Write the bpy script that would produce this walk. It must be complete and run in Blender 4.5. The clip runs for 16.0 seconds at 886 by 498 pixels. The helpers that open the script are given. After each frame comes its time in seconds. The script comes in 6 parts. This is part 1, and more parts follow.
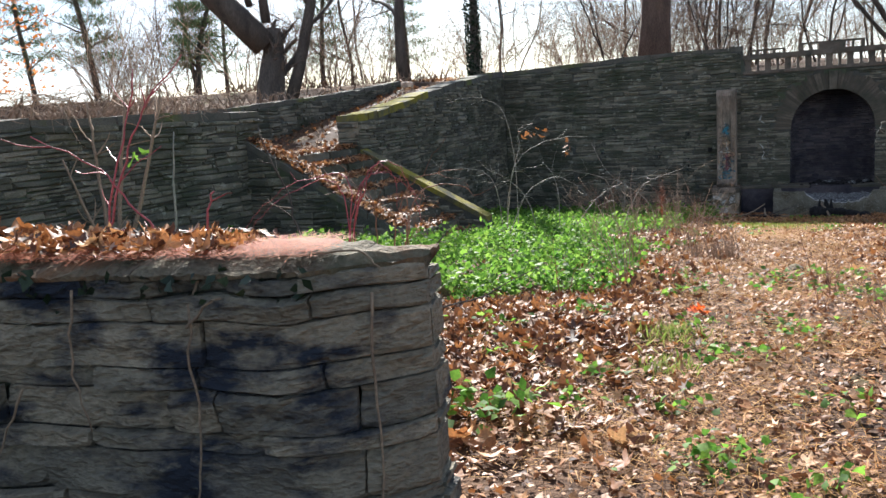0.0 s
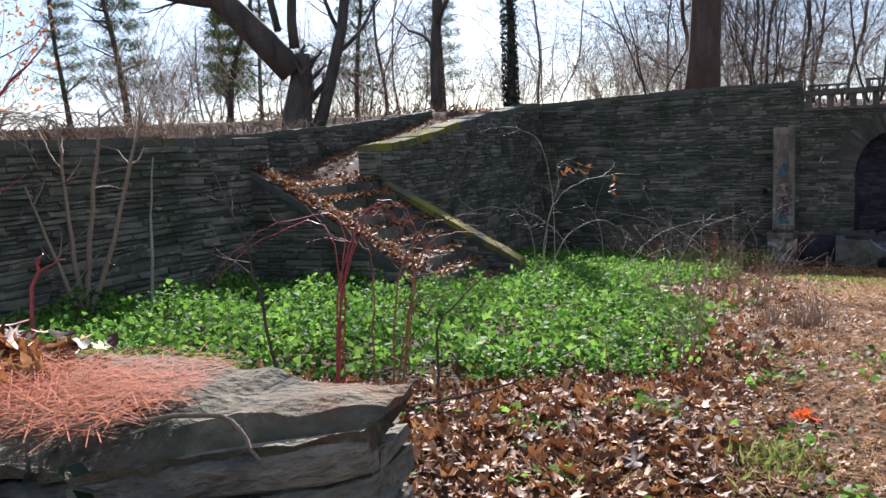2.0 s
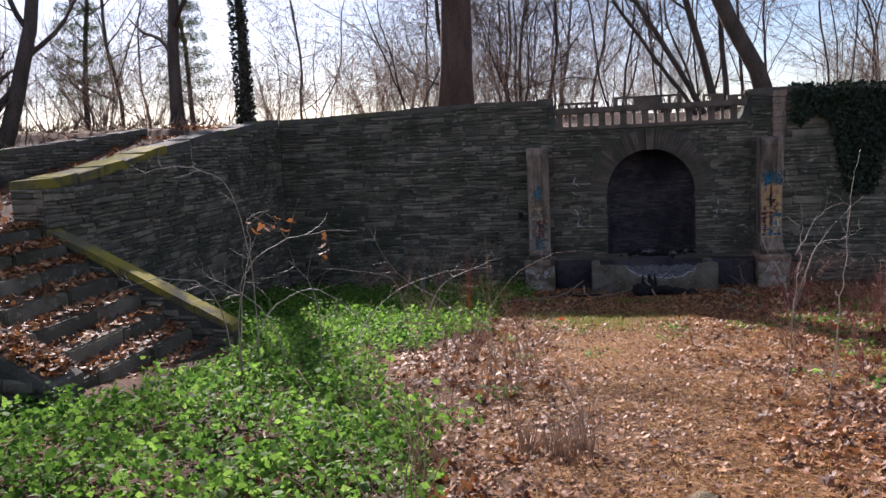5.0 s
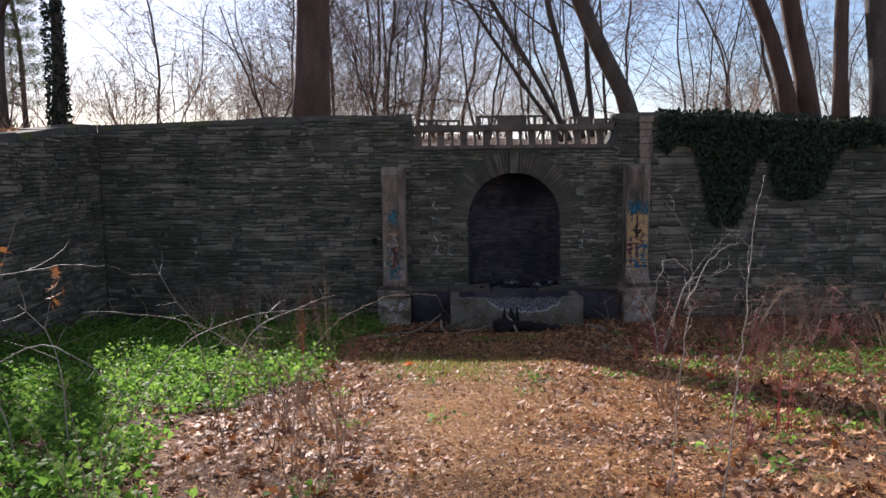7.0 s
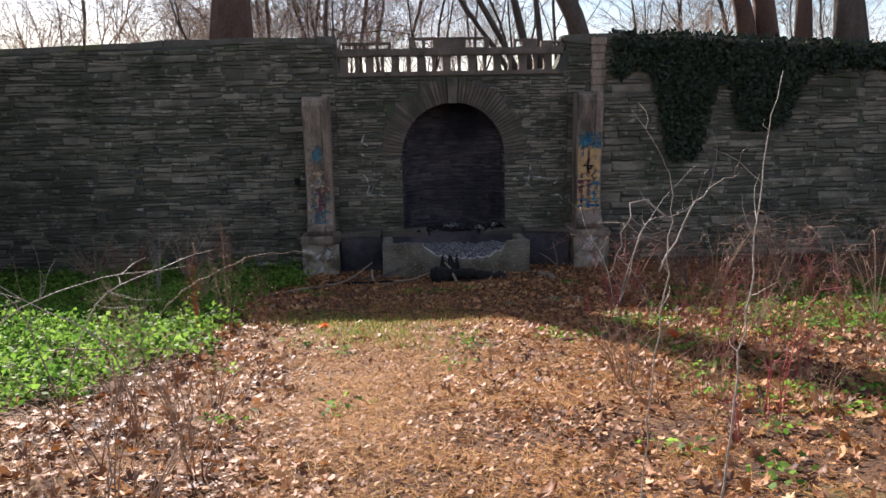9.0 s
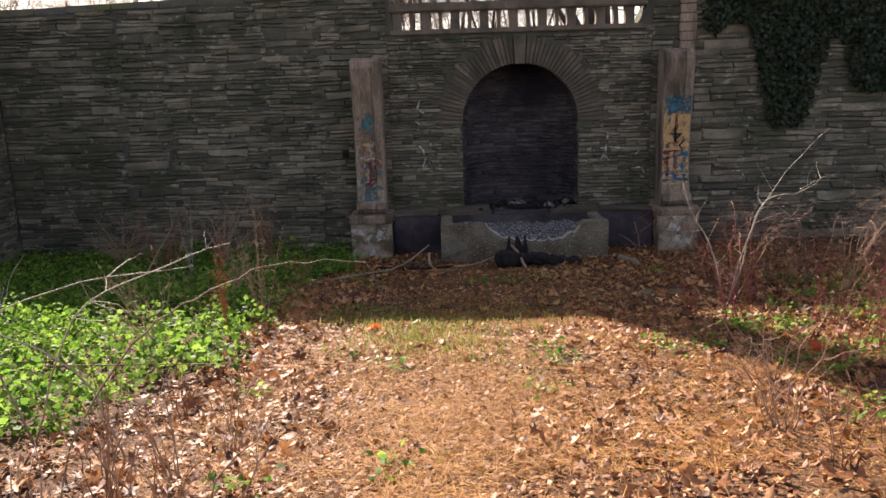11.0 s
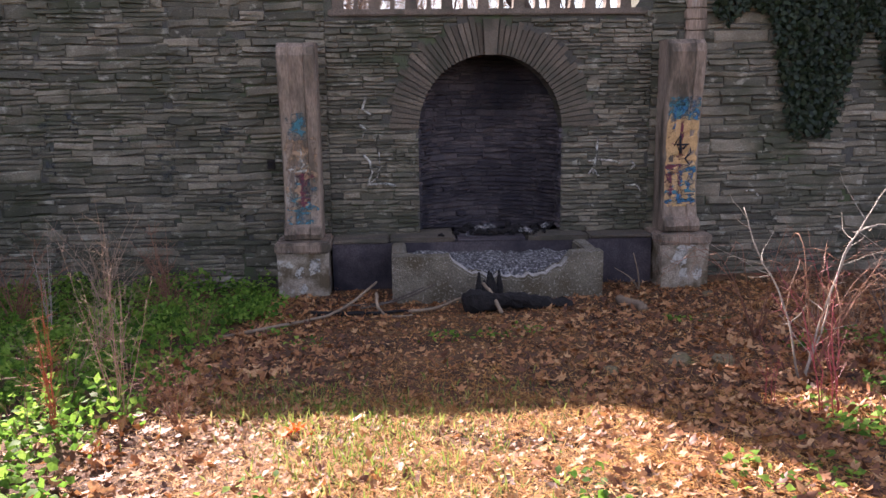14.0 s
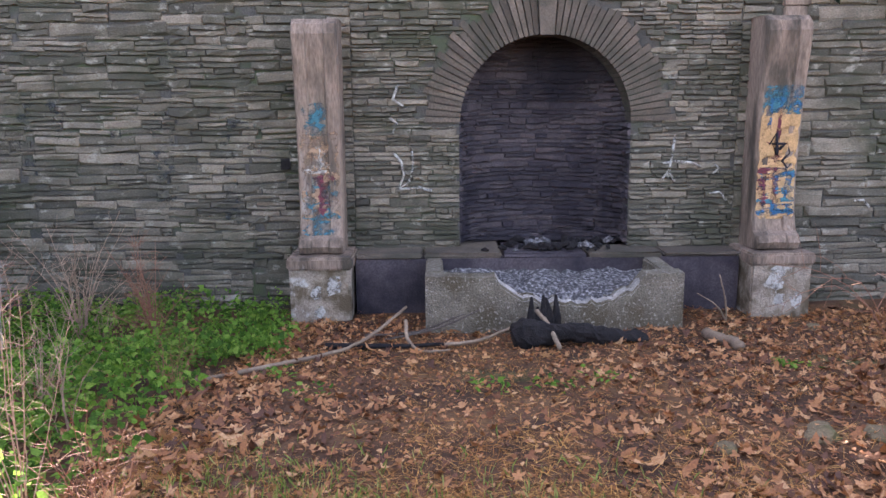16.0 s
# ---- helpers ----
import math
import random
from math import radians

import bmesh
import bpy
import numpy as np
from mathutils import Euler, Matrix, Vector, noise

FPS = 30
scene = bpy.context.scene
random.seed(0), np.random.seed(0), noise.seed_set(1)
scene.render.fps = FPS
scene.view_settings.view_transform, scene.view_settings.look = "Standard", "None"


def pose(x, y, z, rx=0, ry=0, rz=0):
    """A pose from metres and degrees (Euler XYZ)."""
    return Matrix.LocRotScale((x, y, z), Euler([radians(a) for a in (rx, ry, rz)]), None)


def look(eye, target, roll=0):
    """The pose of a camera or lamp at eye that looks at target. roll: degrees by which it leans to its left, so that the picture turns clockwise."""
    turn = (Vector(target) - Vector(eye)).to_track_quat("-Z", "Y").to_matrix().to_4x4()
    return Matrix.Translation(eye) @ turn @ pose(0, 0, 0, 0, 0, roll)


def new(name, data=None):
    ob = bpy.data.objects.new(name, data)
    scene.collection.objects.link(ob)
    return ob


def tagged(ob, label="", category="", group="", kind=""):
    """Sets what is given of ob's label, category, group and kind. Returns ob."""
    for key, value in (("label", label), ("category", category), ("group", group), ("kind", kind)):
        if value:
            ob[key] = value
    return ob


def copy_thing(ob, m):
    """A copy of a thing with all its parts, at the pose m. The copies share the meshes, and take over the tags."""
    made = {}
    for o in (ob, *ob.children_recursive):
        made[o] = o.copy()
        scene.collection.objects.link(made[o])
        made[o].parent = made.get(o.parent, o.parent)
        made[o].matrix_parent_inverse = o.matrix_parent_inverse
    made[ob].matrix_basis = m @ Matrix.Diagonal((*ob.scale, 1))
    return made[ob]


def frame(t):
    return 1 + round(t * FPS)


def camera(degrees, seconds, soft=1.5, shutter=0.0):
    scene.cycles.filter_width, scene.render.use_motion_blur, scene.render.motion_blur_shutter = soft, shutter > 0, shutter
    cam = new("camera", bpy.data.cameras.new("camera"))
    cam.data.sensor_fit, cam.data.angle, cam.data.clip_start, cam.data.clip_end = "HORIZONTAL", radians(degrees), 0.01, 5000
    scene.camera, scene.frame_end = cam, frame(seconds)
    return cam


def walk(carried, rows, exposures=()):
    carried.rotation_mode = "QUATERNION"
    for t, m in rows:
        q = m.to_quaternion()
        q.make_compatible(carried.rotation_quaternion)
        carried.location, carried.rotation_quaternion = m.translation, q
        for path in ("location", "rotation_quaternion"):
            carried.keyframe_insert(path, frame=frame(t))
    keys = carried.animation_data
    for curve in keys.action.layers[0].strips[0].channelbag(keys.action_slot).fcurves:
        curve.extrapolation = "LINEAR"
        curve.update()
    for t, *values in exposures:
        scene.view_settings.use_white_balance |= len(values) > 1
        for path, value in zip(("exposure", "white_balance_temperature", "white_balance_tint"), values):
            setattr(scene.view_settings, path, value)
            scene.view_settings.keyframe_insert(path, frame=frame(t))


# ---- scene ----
cam = camera(58.0, 16.0)
PATH = [
    (0, (0.054, 0.115, 1.458), (0.042, 2.086, 1.118), -3.8),
    (0.5, (-0.023, 0.382, 1.434), (-0.111, 2.353, 1.103), -3.9),
    (1, (-0.042, 0.777, 1.448), (-0.15, 2.75, 1.133), -3.6),
    (1.5, (0.023, 1.178, 1.452), (-0.109, 3.153, 1.165), -2.8),
    (2, (0.154, 1.546, 1.41), (0.063, 3.527, 1.156), -2.5),
    (2.5, (0.28, 1.951, 1.421), (0.322, 3.935, 1.168), -1.8),
    (3, (0.509, 2.448, 1.428), (0.63, 4.431, 1.19), -1.8),
    (3.5, (0.641, 2.848, 1.601), (0.838, 4.822, 1.348), -1.6),
    (4, (0.727, 3.24, 1.673), (1.063, 5.195, 1.416), -1.2),
    (4.2, (0.795, 3.372, 1.705), (1.162, 5.32, 1.437), -1.9),
    (6.3, (1.741, 4.98, 1.687), (2.38, 6.863, 1.47), -0.9),
    (6.5, (1.832, 5.123, 1.662), (2.51, 6.993, 1.447), -0.8),
    (7, (2.041, 5.465, 1.614), (2.809, 7.299, 1.396), -0.7),
    (7.5, (2.304, 5.885, 1.575), (3.148, 7.682, 1.339), -0.8),
    (8, (2.596, 6.17, 1.522), (3.462, 7.953, 1.258), -0.9),
    (8.5, (2.823, 6.456, 1.447), (3.69, 8.231, 1.138), -0.9),
    (9, (3.0, 6.799, 1.43), (3.865, 8.565, 1.062), -1.1),
    (9.5, (3.206, 7.167, 1.391), (4.035, 8.94, 0.981), -1.4),
    (10, (3.319, 7.534, 1.329), (4.092, 9.326, 0.893), -1.8),
    (10.2, (3.342, 7.698, 1.315), (4.087, 9.5, 0.87), -1.9),
    (12.3, (3.895, 9.295, 1.166), (4.637, 11.108, 0.763), -1.8),
    (12.5, (3.954, 9.476, 1.142), (4.716, 11.282, 0.741), -1.6),
    (13, (4.048, 9.897, 1.066), (4.882, 11.672, 0.676), -1.1),
    (13.5, (4.195, 10.349, 1.017), (5.08, 12.099, 0.625), -0.8),
    (14, (4.415, 10.739, 0.961), (5.285, 12.496, 0.564), -0.7),
    (14.5, (4.59, 11.132, 0.879), (5.428, 12.905, 0.488), -0.8),
    (15, (4.741, 11.494, 0.85), (5.559, 13.278, 0.464), -0.8),
    (15.5, (4.917, 11.871, 0.808), (5.717, 13.664, 0.426), -0.7),
    (16, (5.083, 12.246, 0.728), (5.87, 14.046, 0.352), -0.5),
]
EXPOSURES = [(0.0, 1.75, 6200, 10), (1.0, 1.72, 6100, 10), (2.0, 1.35, 5850, 14), (4.0, 1.17, 6050, 24), (7.0, 1.2, 6250, 22), (9.0, 1.5, 6550, 20), (10.0, 1.62, 7500, 21), (12.5, 2.0, 7000, 28), (14.5, 2.7, 6750, 31), (16.0, 3.45, 6550, 28)]
walk(cam, [(t, look(eye, target, roll)) for t, eye, target, roll in PATH], EXPOSURES)

# the walled garden's own axes: u along the niche wall, v into it
W = pose(9.4, 19.28, 0, 0, 0, -23)
WI = W.inverted()

# ---- world and sun ----
SUN_UV = Vector((-0.43, 0.903, 0))
SUN_EL = radians(30)
sun_flat = (W.to_3x3() @ SUN_UV).normalized()
sun_dir = sun_flat * math.cos(SUN_EL) + Vector((0, 0, math.sin(SUN_EL)))
world = bpy.data.worlds.new("winter_sky")
scene.world = world
world.use_nodes = True
wn, wl = world.node_tree.nodes, world.node_tree.links
wn.clear()
sky = wn.new("ShaderNodeTexSky")
sky.sky_type, sky.sun_disc = "NISHITA", False
sky.sun_elevation, sky.sun_rotation = SUN_EL, math.atan2(sun_flat.x, sun_flat.y)
sky.air_density, sky.dust_density, sky.ozone_density = 1.0, 0.55, 3.0
wtc, wmap = wn.new("ShaderNodeTexCoord"), wn.new("ShaderNodeMapping")
wmap.inputs["Scale"].default_value = (1.0, 1.0, 2.6)
cloud = wn.new("ShaderNodeTexNoise")
cloud.inputs["Scale"].default_value, cloud.inputs["Detail"].default_value = 2.4, 7.0
cramp = wn.new("ShaderNodeValToRGB")
cramp.color_ramp.elements[0].position, cramp.color_ramp.elements[1].position = 0.47, 0.7
wmix = wn.new("ShaderNodeMix")
wmix.data_type = "RGBA"
wmix.inputs["B"].default_value = (8.6, 9.3, 10.3, 1)
wbg, wout = wn.new("ShaderNodeBackground"), wn.new("ShaderNodeOutputWorld")
wbg.inputs["Strength"].default_value = 0.057
wl.new(wtc.outputs["Generated"], wmap.inputs["Vector"])
wl.new(wmap.outputs["Vector"], cloud.inputs["Vector"])
wl.new(cloud.outputs["Fac"], cramp.inputs["Fac"])
wl.new(cramp.outputs["Color"], wmix.inputs["Factor"])
wl.new(sky.outputs["Color"], wmix.inputs["A"])
wl.new(wmix.outputs["Result"], wbg.inputs["Color"])
wl.new(wbg.outputs["Background"], wout.inputs["Surface"])
sun = new("sun", bpy.data.lights.new("sun", "SUN"))
sun.data.energy, sun.data.angle, sun.data.color = 5.0, radians(0.55), (1.0, 0.95, 0.87)
sun.matrix_world = look(sun_dir * 60, (0, 0, 0))

# ---- materials ----
def surf(name, cols, scale=3.0, fine=55.0, rough=0.9, bump=0.35, depth=0.01, rand="", spread=0.5, transl=0.0, over=None, over_scale=1.5, over_cut=(0.5, 0.65), gloss=0.3, metal=0.0, stretch=(1, 1, 1), over2=None, over2_scale=9.0, over2_cut=(0.62, 0.72), worn=0.0):
    """A surface whose colour wanders between cols by coarse and fine noise; rand: 'island' or 'object' varies it piece by piece."""
    m = bpy.data.materials.new(name)
    m.use_nodes = True
    n, l = m.node_tree.nodes, m.node_tree.links
    b, out = n["Principled BSDF"], n["Material Output"]
    geo, mp = n.new("ShaderNodeNewGeometry"), n.new("ShaderNodeMapping")
    mp.inputs["Scale"].default_value = stretch
    l.new(geo.outputs["Position"], mp.inputs["Vector"])
    big, small = n.new("ShaderNodeTexNoise"), n.new("ShaderNodeTexNoise")
    for t, s, d in ((big, scale, 4.0), (small, fine, 6.0)):
        t.inputs["Scale"].default_value, t.inputs["Detail"].default_value = s, d
        l.new(mp.outputs["Vector"], t.inputs["Vector"])
    fac = big.outputs["Fac"]
    if rand:
        src = geo.outputs["Random Per Island"] if rand == "island" else n.new("ShaderNodeObjectInfo").outputs["Random"]
        mixf = n.new("ShaderNodeMix")
        mixf.inputs["Factor"].default_value = spread
        l.new(big.outputs["Fac"], mixf.inputs["A"])
        l.new(src, mixf.inputs["B"])
        fac = mixf.outputs["Result"]
    ramp = n.new("ShaderNodeValToRGB")
    els = ramp.color_ramp.elements
    lo, hi = (0.25, 0.75) if not rand else (0.5 * 0.5 * (1 - spread), 1 - 0.25 * (1 - spread))
    for i, c in enumerate(cols):
        p = lo + (hi - lo) * i / max(1, len(cols) - 1)
        e = els[i] if i < 2 else els.new(p)
        e.position, e.color = p, (*c, 1)
    if len(cols) == 1:
        els[1].color = (*cols[0], 1)
    l.new(fac, ramp.inputs["Fac"])
    val = n.new("ShaderNodeMapRange")
    val.inputs["From Min"].default_value, val.inputs["From Max"].default_value = 0.25, 0.75
    val.inputs["To Min"].default_value, val.inputs["To Max"].default_value = 0.62, 1.32
    l.new(small.outputs["Fac"], val.inputs["Value"])
    mul = n.new("ShaderNodeMix")
    mul.data_type, mul.blend_type = "RGBA", "MULTIPLY"
    mul.inputs["Factor"].default_value = 1.0
    l.new(ramp.outputs["Color"], mul.inputs["A"])
    l.new(val.outputs["Result"], mul.inputs["B"])
    col = mul.outputs["Result"]
    for oc, os, ocut in ((over, over_scale, over_cut), (over2, over2_scale, over2_cut)):
        if not oc:
            continue
        on, orr = n.new("ShaderNodeTexNoise"), n.new("ShaderNodeValToRGB")
        on.inputs["Scale"].default_value, on.inputs["Detail"].default_value, on.inputs["Roughness"].default_value = os, 8.0, 0.62
        l.new(mp.outputs["Vector"], on.inputs["Vector"])
        orr.color_ramp.elements[0].position, orr.color_ramp.elements[1].position = ocut
        l.new(on.outputs["Fac"], orr.inputs["Fac"])
        om = n.new("ShaderNodeMix")
        om.data_type = "RGBA"
        om.inputs["B"].default_value = (*oc, 1)
        l.new(orr.outputs["Color"], om.inputs["Factor"])
        l.new(col, om.inputs["A"])
        col = om.outputs["Result"]
    l.new(col, b.inputs["Base Color"])
    b.inputs["Roughness"].default_value, b.inputs["Metallic"].default_value = rough, metal
    b.inputs["Specular IOR Level"].default_value = gloss
    if bump:
        bp = n.new("ShaderNodeBump")
        bp.inputs["Strength"].default_value, bp.inputs["Distance"].default_value = bump, depth
        l.new(small.outputs["Fac"], bp.inputs["Height"])
        l.new(bp.outputs["Normal"], b.inputs["Normal"])
    if worn:
        wn_, wr = n.new("ShaderNodeTexNoise"), n.new("ShaderNodeValToRGB")
        wn_.inputs["Scale"].default_value, wn_.inputs["Detail"].default_value, wn_.inputs["Roughness"].default_value = 9.0, 8.0, 0.7
        l.new(mp.outputs["Vector"], wn_.inputs["Vector"])
        wr.color_ramp.elements[0].position, wr.color_ramp.elements[1].position = worn - 0.06, worn + 0.08
        l.new(wn_.outputs["Fac"], wr.inputs["Fac"])
        l.new(wr.outputs["Color"], b.inputs["Alpha"])
    if transl:
        tr, ms = n.new("ShaderNodeBsdfTranslucent"), n.new("ShaderNodeMixShader")
        l.new(col, tr.inputs["Color"])
        ms.inputs["Fac"].default_value = transl
        l.new(b.outputs["BSDF"], ms.inputs[1])
        l.new(tr.outputs["BSDF"], ms.inputs[2])
        l.new(ms.outputs["Shader"], out.inputs["Surface"])
    return m


STONE_COLS = [(0.042, 0.039, 0.032), (0.082, 0.077, 0.057), (0.13, 0.116, 0.085), (0.24, 0.205, 0.15), (0.072, 0.078, 0.052)]
MAT_STONE = surf("ledge_stone", STONE_COLS, 2.2, 48, 0.92, 0.6, 0.012, "island", 0.42, over=(0.048, 0.052, 0.03), over_scale=0.9, over_cut=(0.46, 0.68), stretch=(1, 1, 1.6), over2=(0.3, 0.285, 0.225), over2_scale=6.0, over2_cut=(0.58, 0.7))
MAT_STONE_OB = surf("ledge_stone_piece", STONE_COLS, 2.2, 48, 0.92, 0.6, 0.012, "object", 0.42, over=(0.048, 0.052, 0.03), over_scale=0.9, over_cut=(0.46, 0.68), stretch=(1, 1, 1.6), over2=(0.3, 0.285, 0.225), over2_scale=6.0, over2_cut=(0.58, 0.7))
MAT_ARCH = surf("arch_stone", [(0.075, 0.062, 0.047), (0.12, 0.098, 0.073), (0.175, 0.142, 0.105)], 3, 50, 0.93, 0.8, 0.012, "object", 0.6, over=(0.06, 0.055, 0.04), over_scale=1.6, over_cut=(0.45, 0.65))
# darker than the wall stone; for the niche, the middle ledge slabs and the plinth
MAT_DARK = surf("dark_stone", [(0.03, 0.026, 0.033), (0.07, 0.06, 0.065), (0.125, 0.1, 0.095)], 2.0, 48, 0.95, 0.6, 0.012, "island", 0.6, over=(0.02, 0.018, 0.024), over_scale=1.1, over_cut=(0.42, 0.62))
MAT_FRONT = surf("parapet_stone", [(0.085, 0.08, 0.066), (0.18, 0.16, 0.118), (0.28, 0.235, 0.165)], 3.2, 30, 0.95, 1.0, 0.035, "object", 0.35, over=(0.018, 0.023, 0.034), over_scale=2.0, over_cut=(0.49, 0.6), stretch=(1, 1, 2.2), over2=(0.2, 0.175, 0.125), over2_scale=7.0, over2_cut=(0.56, 0.72))
MAT_CAP = surf("parapet_cap_stone", [(0.065, 0.055, 0.036), (0.125, 0.103, 0.068), (0.19, 0.157, 0.1)], 7, 50, 0.95, 1.0, 0.02, over=(0.06, 0.062, 0.035), over_scale=4.0, over_cut=(0.5, 0.62), over2=(0.15, 0.07, 0.03), over2_scale=2.5, over2_cut=(0.52, 0.66))
MAT_MORTAR = surf("old_mortar", [(0.06, 0.058, 0.05), (0.105, 0.1, 0.085)], 4, 60, 0.95, 0.8, 0.015, over=(0.07, 0.09, 0.045), over_scale=1.6)
MAT_CONC = surf("worn_concrete", [(0.14, 0.105, 0.078), (0.28, 0.21, 0.155), (0.22, 0.155, 0.115)], 4.5, 50, 0.92, 0.9, 0.014, over=(0.075, 0.062, 0.045), over_scale=4.0, over_cut=(0.46, 0.62), stretch=(1, 1, 0.22), over2=(0.36, 0.33, 0.28), over2_scale=6, over2_cut=(0.62, 0.7))
MAT_BASE = surf("stained_concrete", [(0.2, 0.16, 0.12), (0.34, 0.29, 0.22), (0.2, 0.15, 0.10)], 3.5, 60, 0.92, 0.8, 0.014, over=(0.11, 0.085, 0.05), over_scale=3.6, over_cut=(0.44, 0.58), over2=(0.48, 0.46, 0.4), over2_scale=4.0, over2_cut=(0.58, 0.66))
MAT_BASIN = surf("pebbled_concrete", [(0.12, 0.105, 0.075), (0.27, 0.24, 0.18)], 6, 60, 0.95, 1.0, 0.03, over=(0.105, 0.088, 0.055), over_scale=3.0, over_cut=(0.44, 0.6), over2=(0.34, 0.31, 0.25), over2_scale=38, over2_cut=(0.56, 0.64))
MAT_BREAK = surf("fresh_broken_concrete", [(0.2, 0.185, 0.155), (0.48, 0.45, 0.4)], 9, 80, 0.95, 1.0, 0.02)
MAT_ASH = surf("wood_ash", [(0.015, 0.015, 0.017), (0.09, 0.087, 0.085), (0.42, 0.41, 0.4)], 30, 70, 0.95, 0.9, 0.02)
# burnt wood, and the painted shade of the put-log opening
MAT_CHAR_SHADE = surf("charred_wood_and_opening_shade", [(0.01, 0.009, 0.009), (0.026, 0.023, 0.022)], 12, 60, 0.85, 0.9, 0.02, gloss=0.2)
MAT_COPE = surf("mossy_coping", [(0.08, 0.075, 0.06), (0.14, 0.125, 0.10)], 4, 60, 0.95, 0.6, 0.012, over=(0.12, 0.125, 0.035), over_scale=0.9, over_cut=(0.54, 0.68))
MAT_RAIL = surf("dark_brown_concrete", [(0.10, 0.078, 0.06), (0.19, 0.15, 0.115)], 3, 60, 0.92, 0.6, 0.01, over=(0.07, 0.065, 0.05), over_scale=2.5)
MAT_MOSS = surf("yellow_moss", [(0.09, 0.085, 0.05), (0.15, 0.13, 0.07)], 4, 60, 0.97, 0.9, 0.02, over=(0.24, 0.2, 0.03), over_scale=2.2, over_cut=(0.4, 0.52))
MAT_SOIL = surf("leaf_mould_soil", [(0.03, 0.016, 0.01), (0.085, 0.042, 0.02), (0.16, 0.083, 0.035)], 1.6, 38, 0.97, 0.9, 0.03, over=(0.10, 0.115, 0.035), over_scale=0.6, over_cut=(0.58, 0.74))
MAT_LEAF = surf("fallen_leaves", [(0.06, 0.024, 0.012), (0.15, 0.056, 0.022), (0.29, 0.115, 0.038), (0.42, 0.19, 0.072), (0.55, 0.32, 0.15)], 3, 90, 0.6, 0.3, 0.004, "island", 0.92, transl=0.22, gloss=0.4)
MAT_STRAW = surf("pine_needles", [(0.12, 0.046, 0.014), (0.38, 0.17, 0.042), (0.6, 0.35, 0.105)], 1.2, 60, 0.75, 0.0, 0.003, "island", 0.7, transl=0.2)
MAT_STRAWR = surf("red_pine_needles", [(0.24, 0.045, 0.015), (0.44, 0.1, 0.03), (0.56, 0.2, 0.065)], 4, 60, 0.75, 0.0, 0.003, "island", 0.7, transl=0.2)
MAT_RED = surf("red_leaves", [(0.55, 0.05, 0.01), (0.75, 0.16, 0.02)], 6, 60, 0.6, 0.1, 0.002, "island", 0.7, transl=0.4)
MAT_IVY = surf("ground_ivy_leaves", [(0.035, 0.095, 0.018), (0.095, 0.21, 0.03), (0.17, 0.32, 0.045), (0.27, 0.41, 0.08)], 1.4, 70, 0.6, 0.1, 0.002, "island", 0.75, transl=0.55, gloss=0.14)
MAT_WALLIVY = surf("evergreen_ivy_leaves", [(0.006, 0.014, 0.007), (0.014, 0.027, 0.012), (0.027, 0.042, 0.018)], 3, 70, 0.5, 0.15, 0.002, "island", 0.8, transl=0.1, gloss=0.25)
MAT_GRASS = surf("grass_tufts", [(0.09, 0.15, 0.02), (0.19, 0.26, 0.05), (0.38, 0.34, 0.12)], 2, 60, 0.6, 0.0, 0.002, "island", 0.8, transl=0.4)
MAT_BARK = surf("grey_brown_bark", [(0.055, 0.045, 0.038), (0.13, 0.105, 0.085)], 4, 45, 0.95, 0.9, 0.03, stretch=(1, 1, 0.25))
MAT_BARKR = surf("red_brown_bark", [(0.07, 0.045, 0.035), (0.15, 0.10, 0.075)], 4, 45, 0.95, 0.9, 0.03, stretch=(1, 1, 0.25))
MAT_TWIG = surf("bare_twigs", [(0.11, 0.08, 0.065), (0.23, 0.165, 0.125)], 2, 60, 0.9, 0.0, 0.01)
MAT_BRUSH = surf("dry_brush", [(0.16, 0.10, 0.07), (0.3, 0.2, 0.135), (0.4, 0.29, 0.2)], 1.5, 60, 0.9, 0.0, 0.01, "island", 0.7)
MAT_CANE = surf("red_canes", [(0.24, 0.03, 0.045), (0.4, 0.08, 0.075)], 4, 60, 0.5, 0.1, 0.002, gloss=0.5)
MAT_CANEB = surf("brown_canes", [(0.16, 0.07, 0.045), (0.3, 0.15, 0.085)], 4, 60, 0.7, 0.1, 0.002)
MAT_PALE = surf("pale_twigs", [(0.22, 0.19, 0.15), (0.42, 0.37, 0.3)], 5, 60, 0.7, 0.1, 0.002)
MAT_STICK = surf("weathered_stick", [(0.13, 0.09, 0.06), (0.29, 0.215, 0.145)], 3, 60, 0.85, 0.5, 0.006)
MAT_NEEDLE = surf("pine_foliage", [(0.045, 0.075, 0.03), (0.11, 0.145, 0.055)], 2, 60, 0.7, 0.0, 0.01, "island", 0.8, transl=0.25)
MAT_ORANGE = surf("orange_beech_leaves", [(0.45, 0.12, 0.025), (0.62, 0.22, 0.05)], 2, 60, 0.7, 0.0, 0.01, "island", 0.8, transl=0.45)
MAT_RUST = surf("rust_red_seed_stalks", [(0.26, 0.075, 0.035), (0.42, 0.15, 0.07)], 6, 60, 0.85, 0.1, 0.003)
MAT_ROCK = surf("field_rock", [(0.1, 0.075, 0.042), (0.19, 0.145, 0.08)], 6, 60, 0.9, 0.8, 0.02, over=(0.1, 0.1, 0.035), over_scale=4)


def paint(name, c, r=0.65, worn=0.46):
    return surf(name, [tuple(0.6 * x for x in c), c], 14, 80, r, 0.2, 0.003, worn=worn)


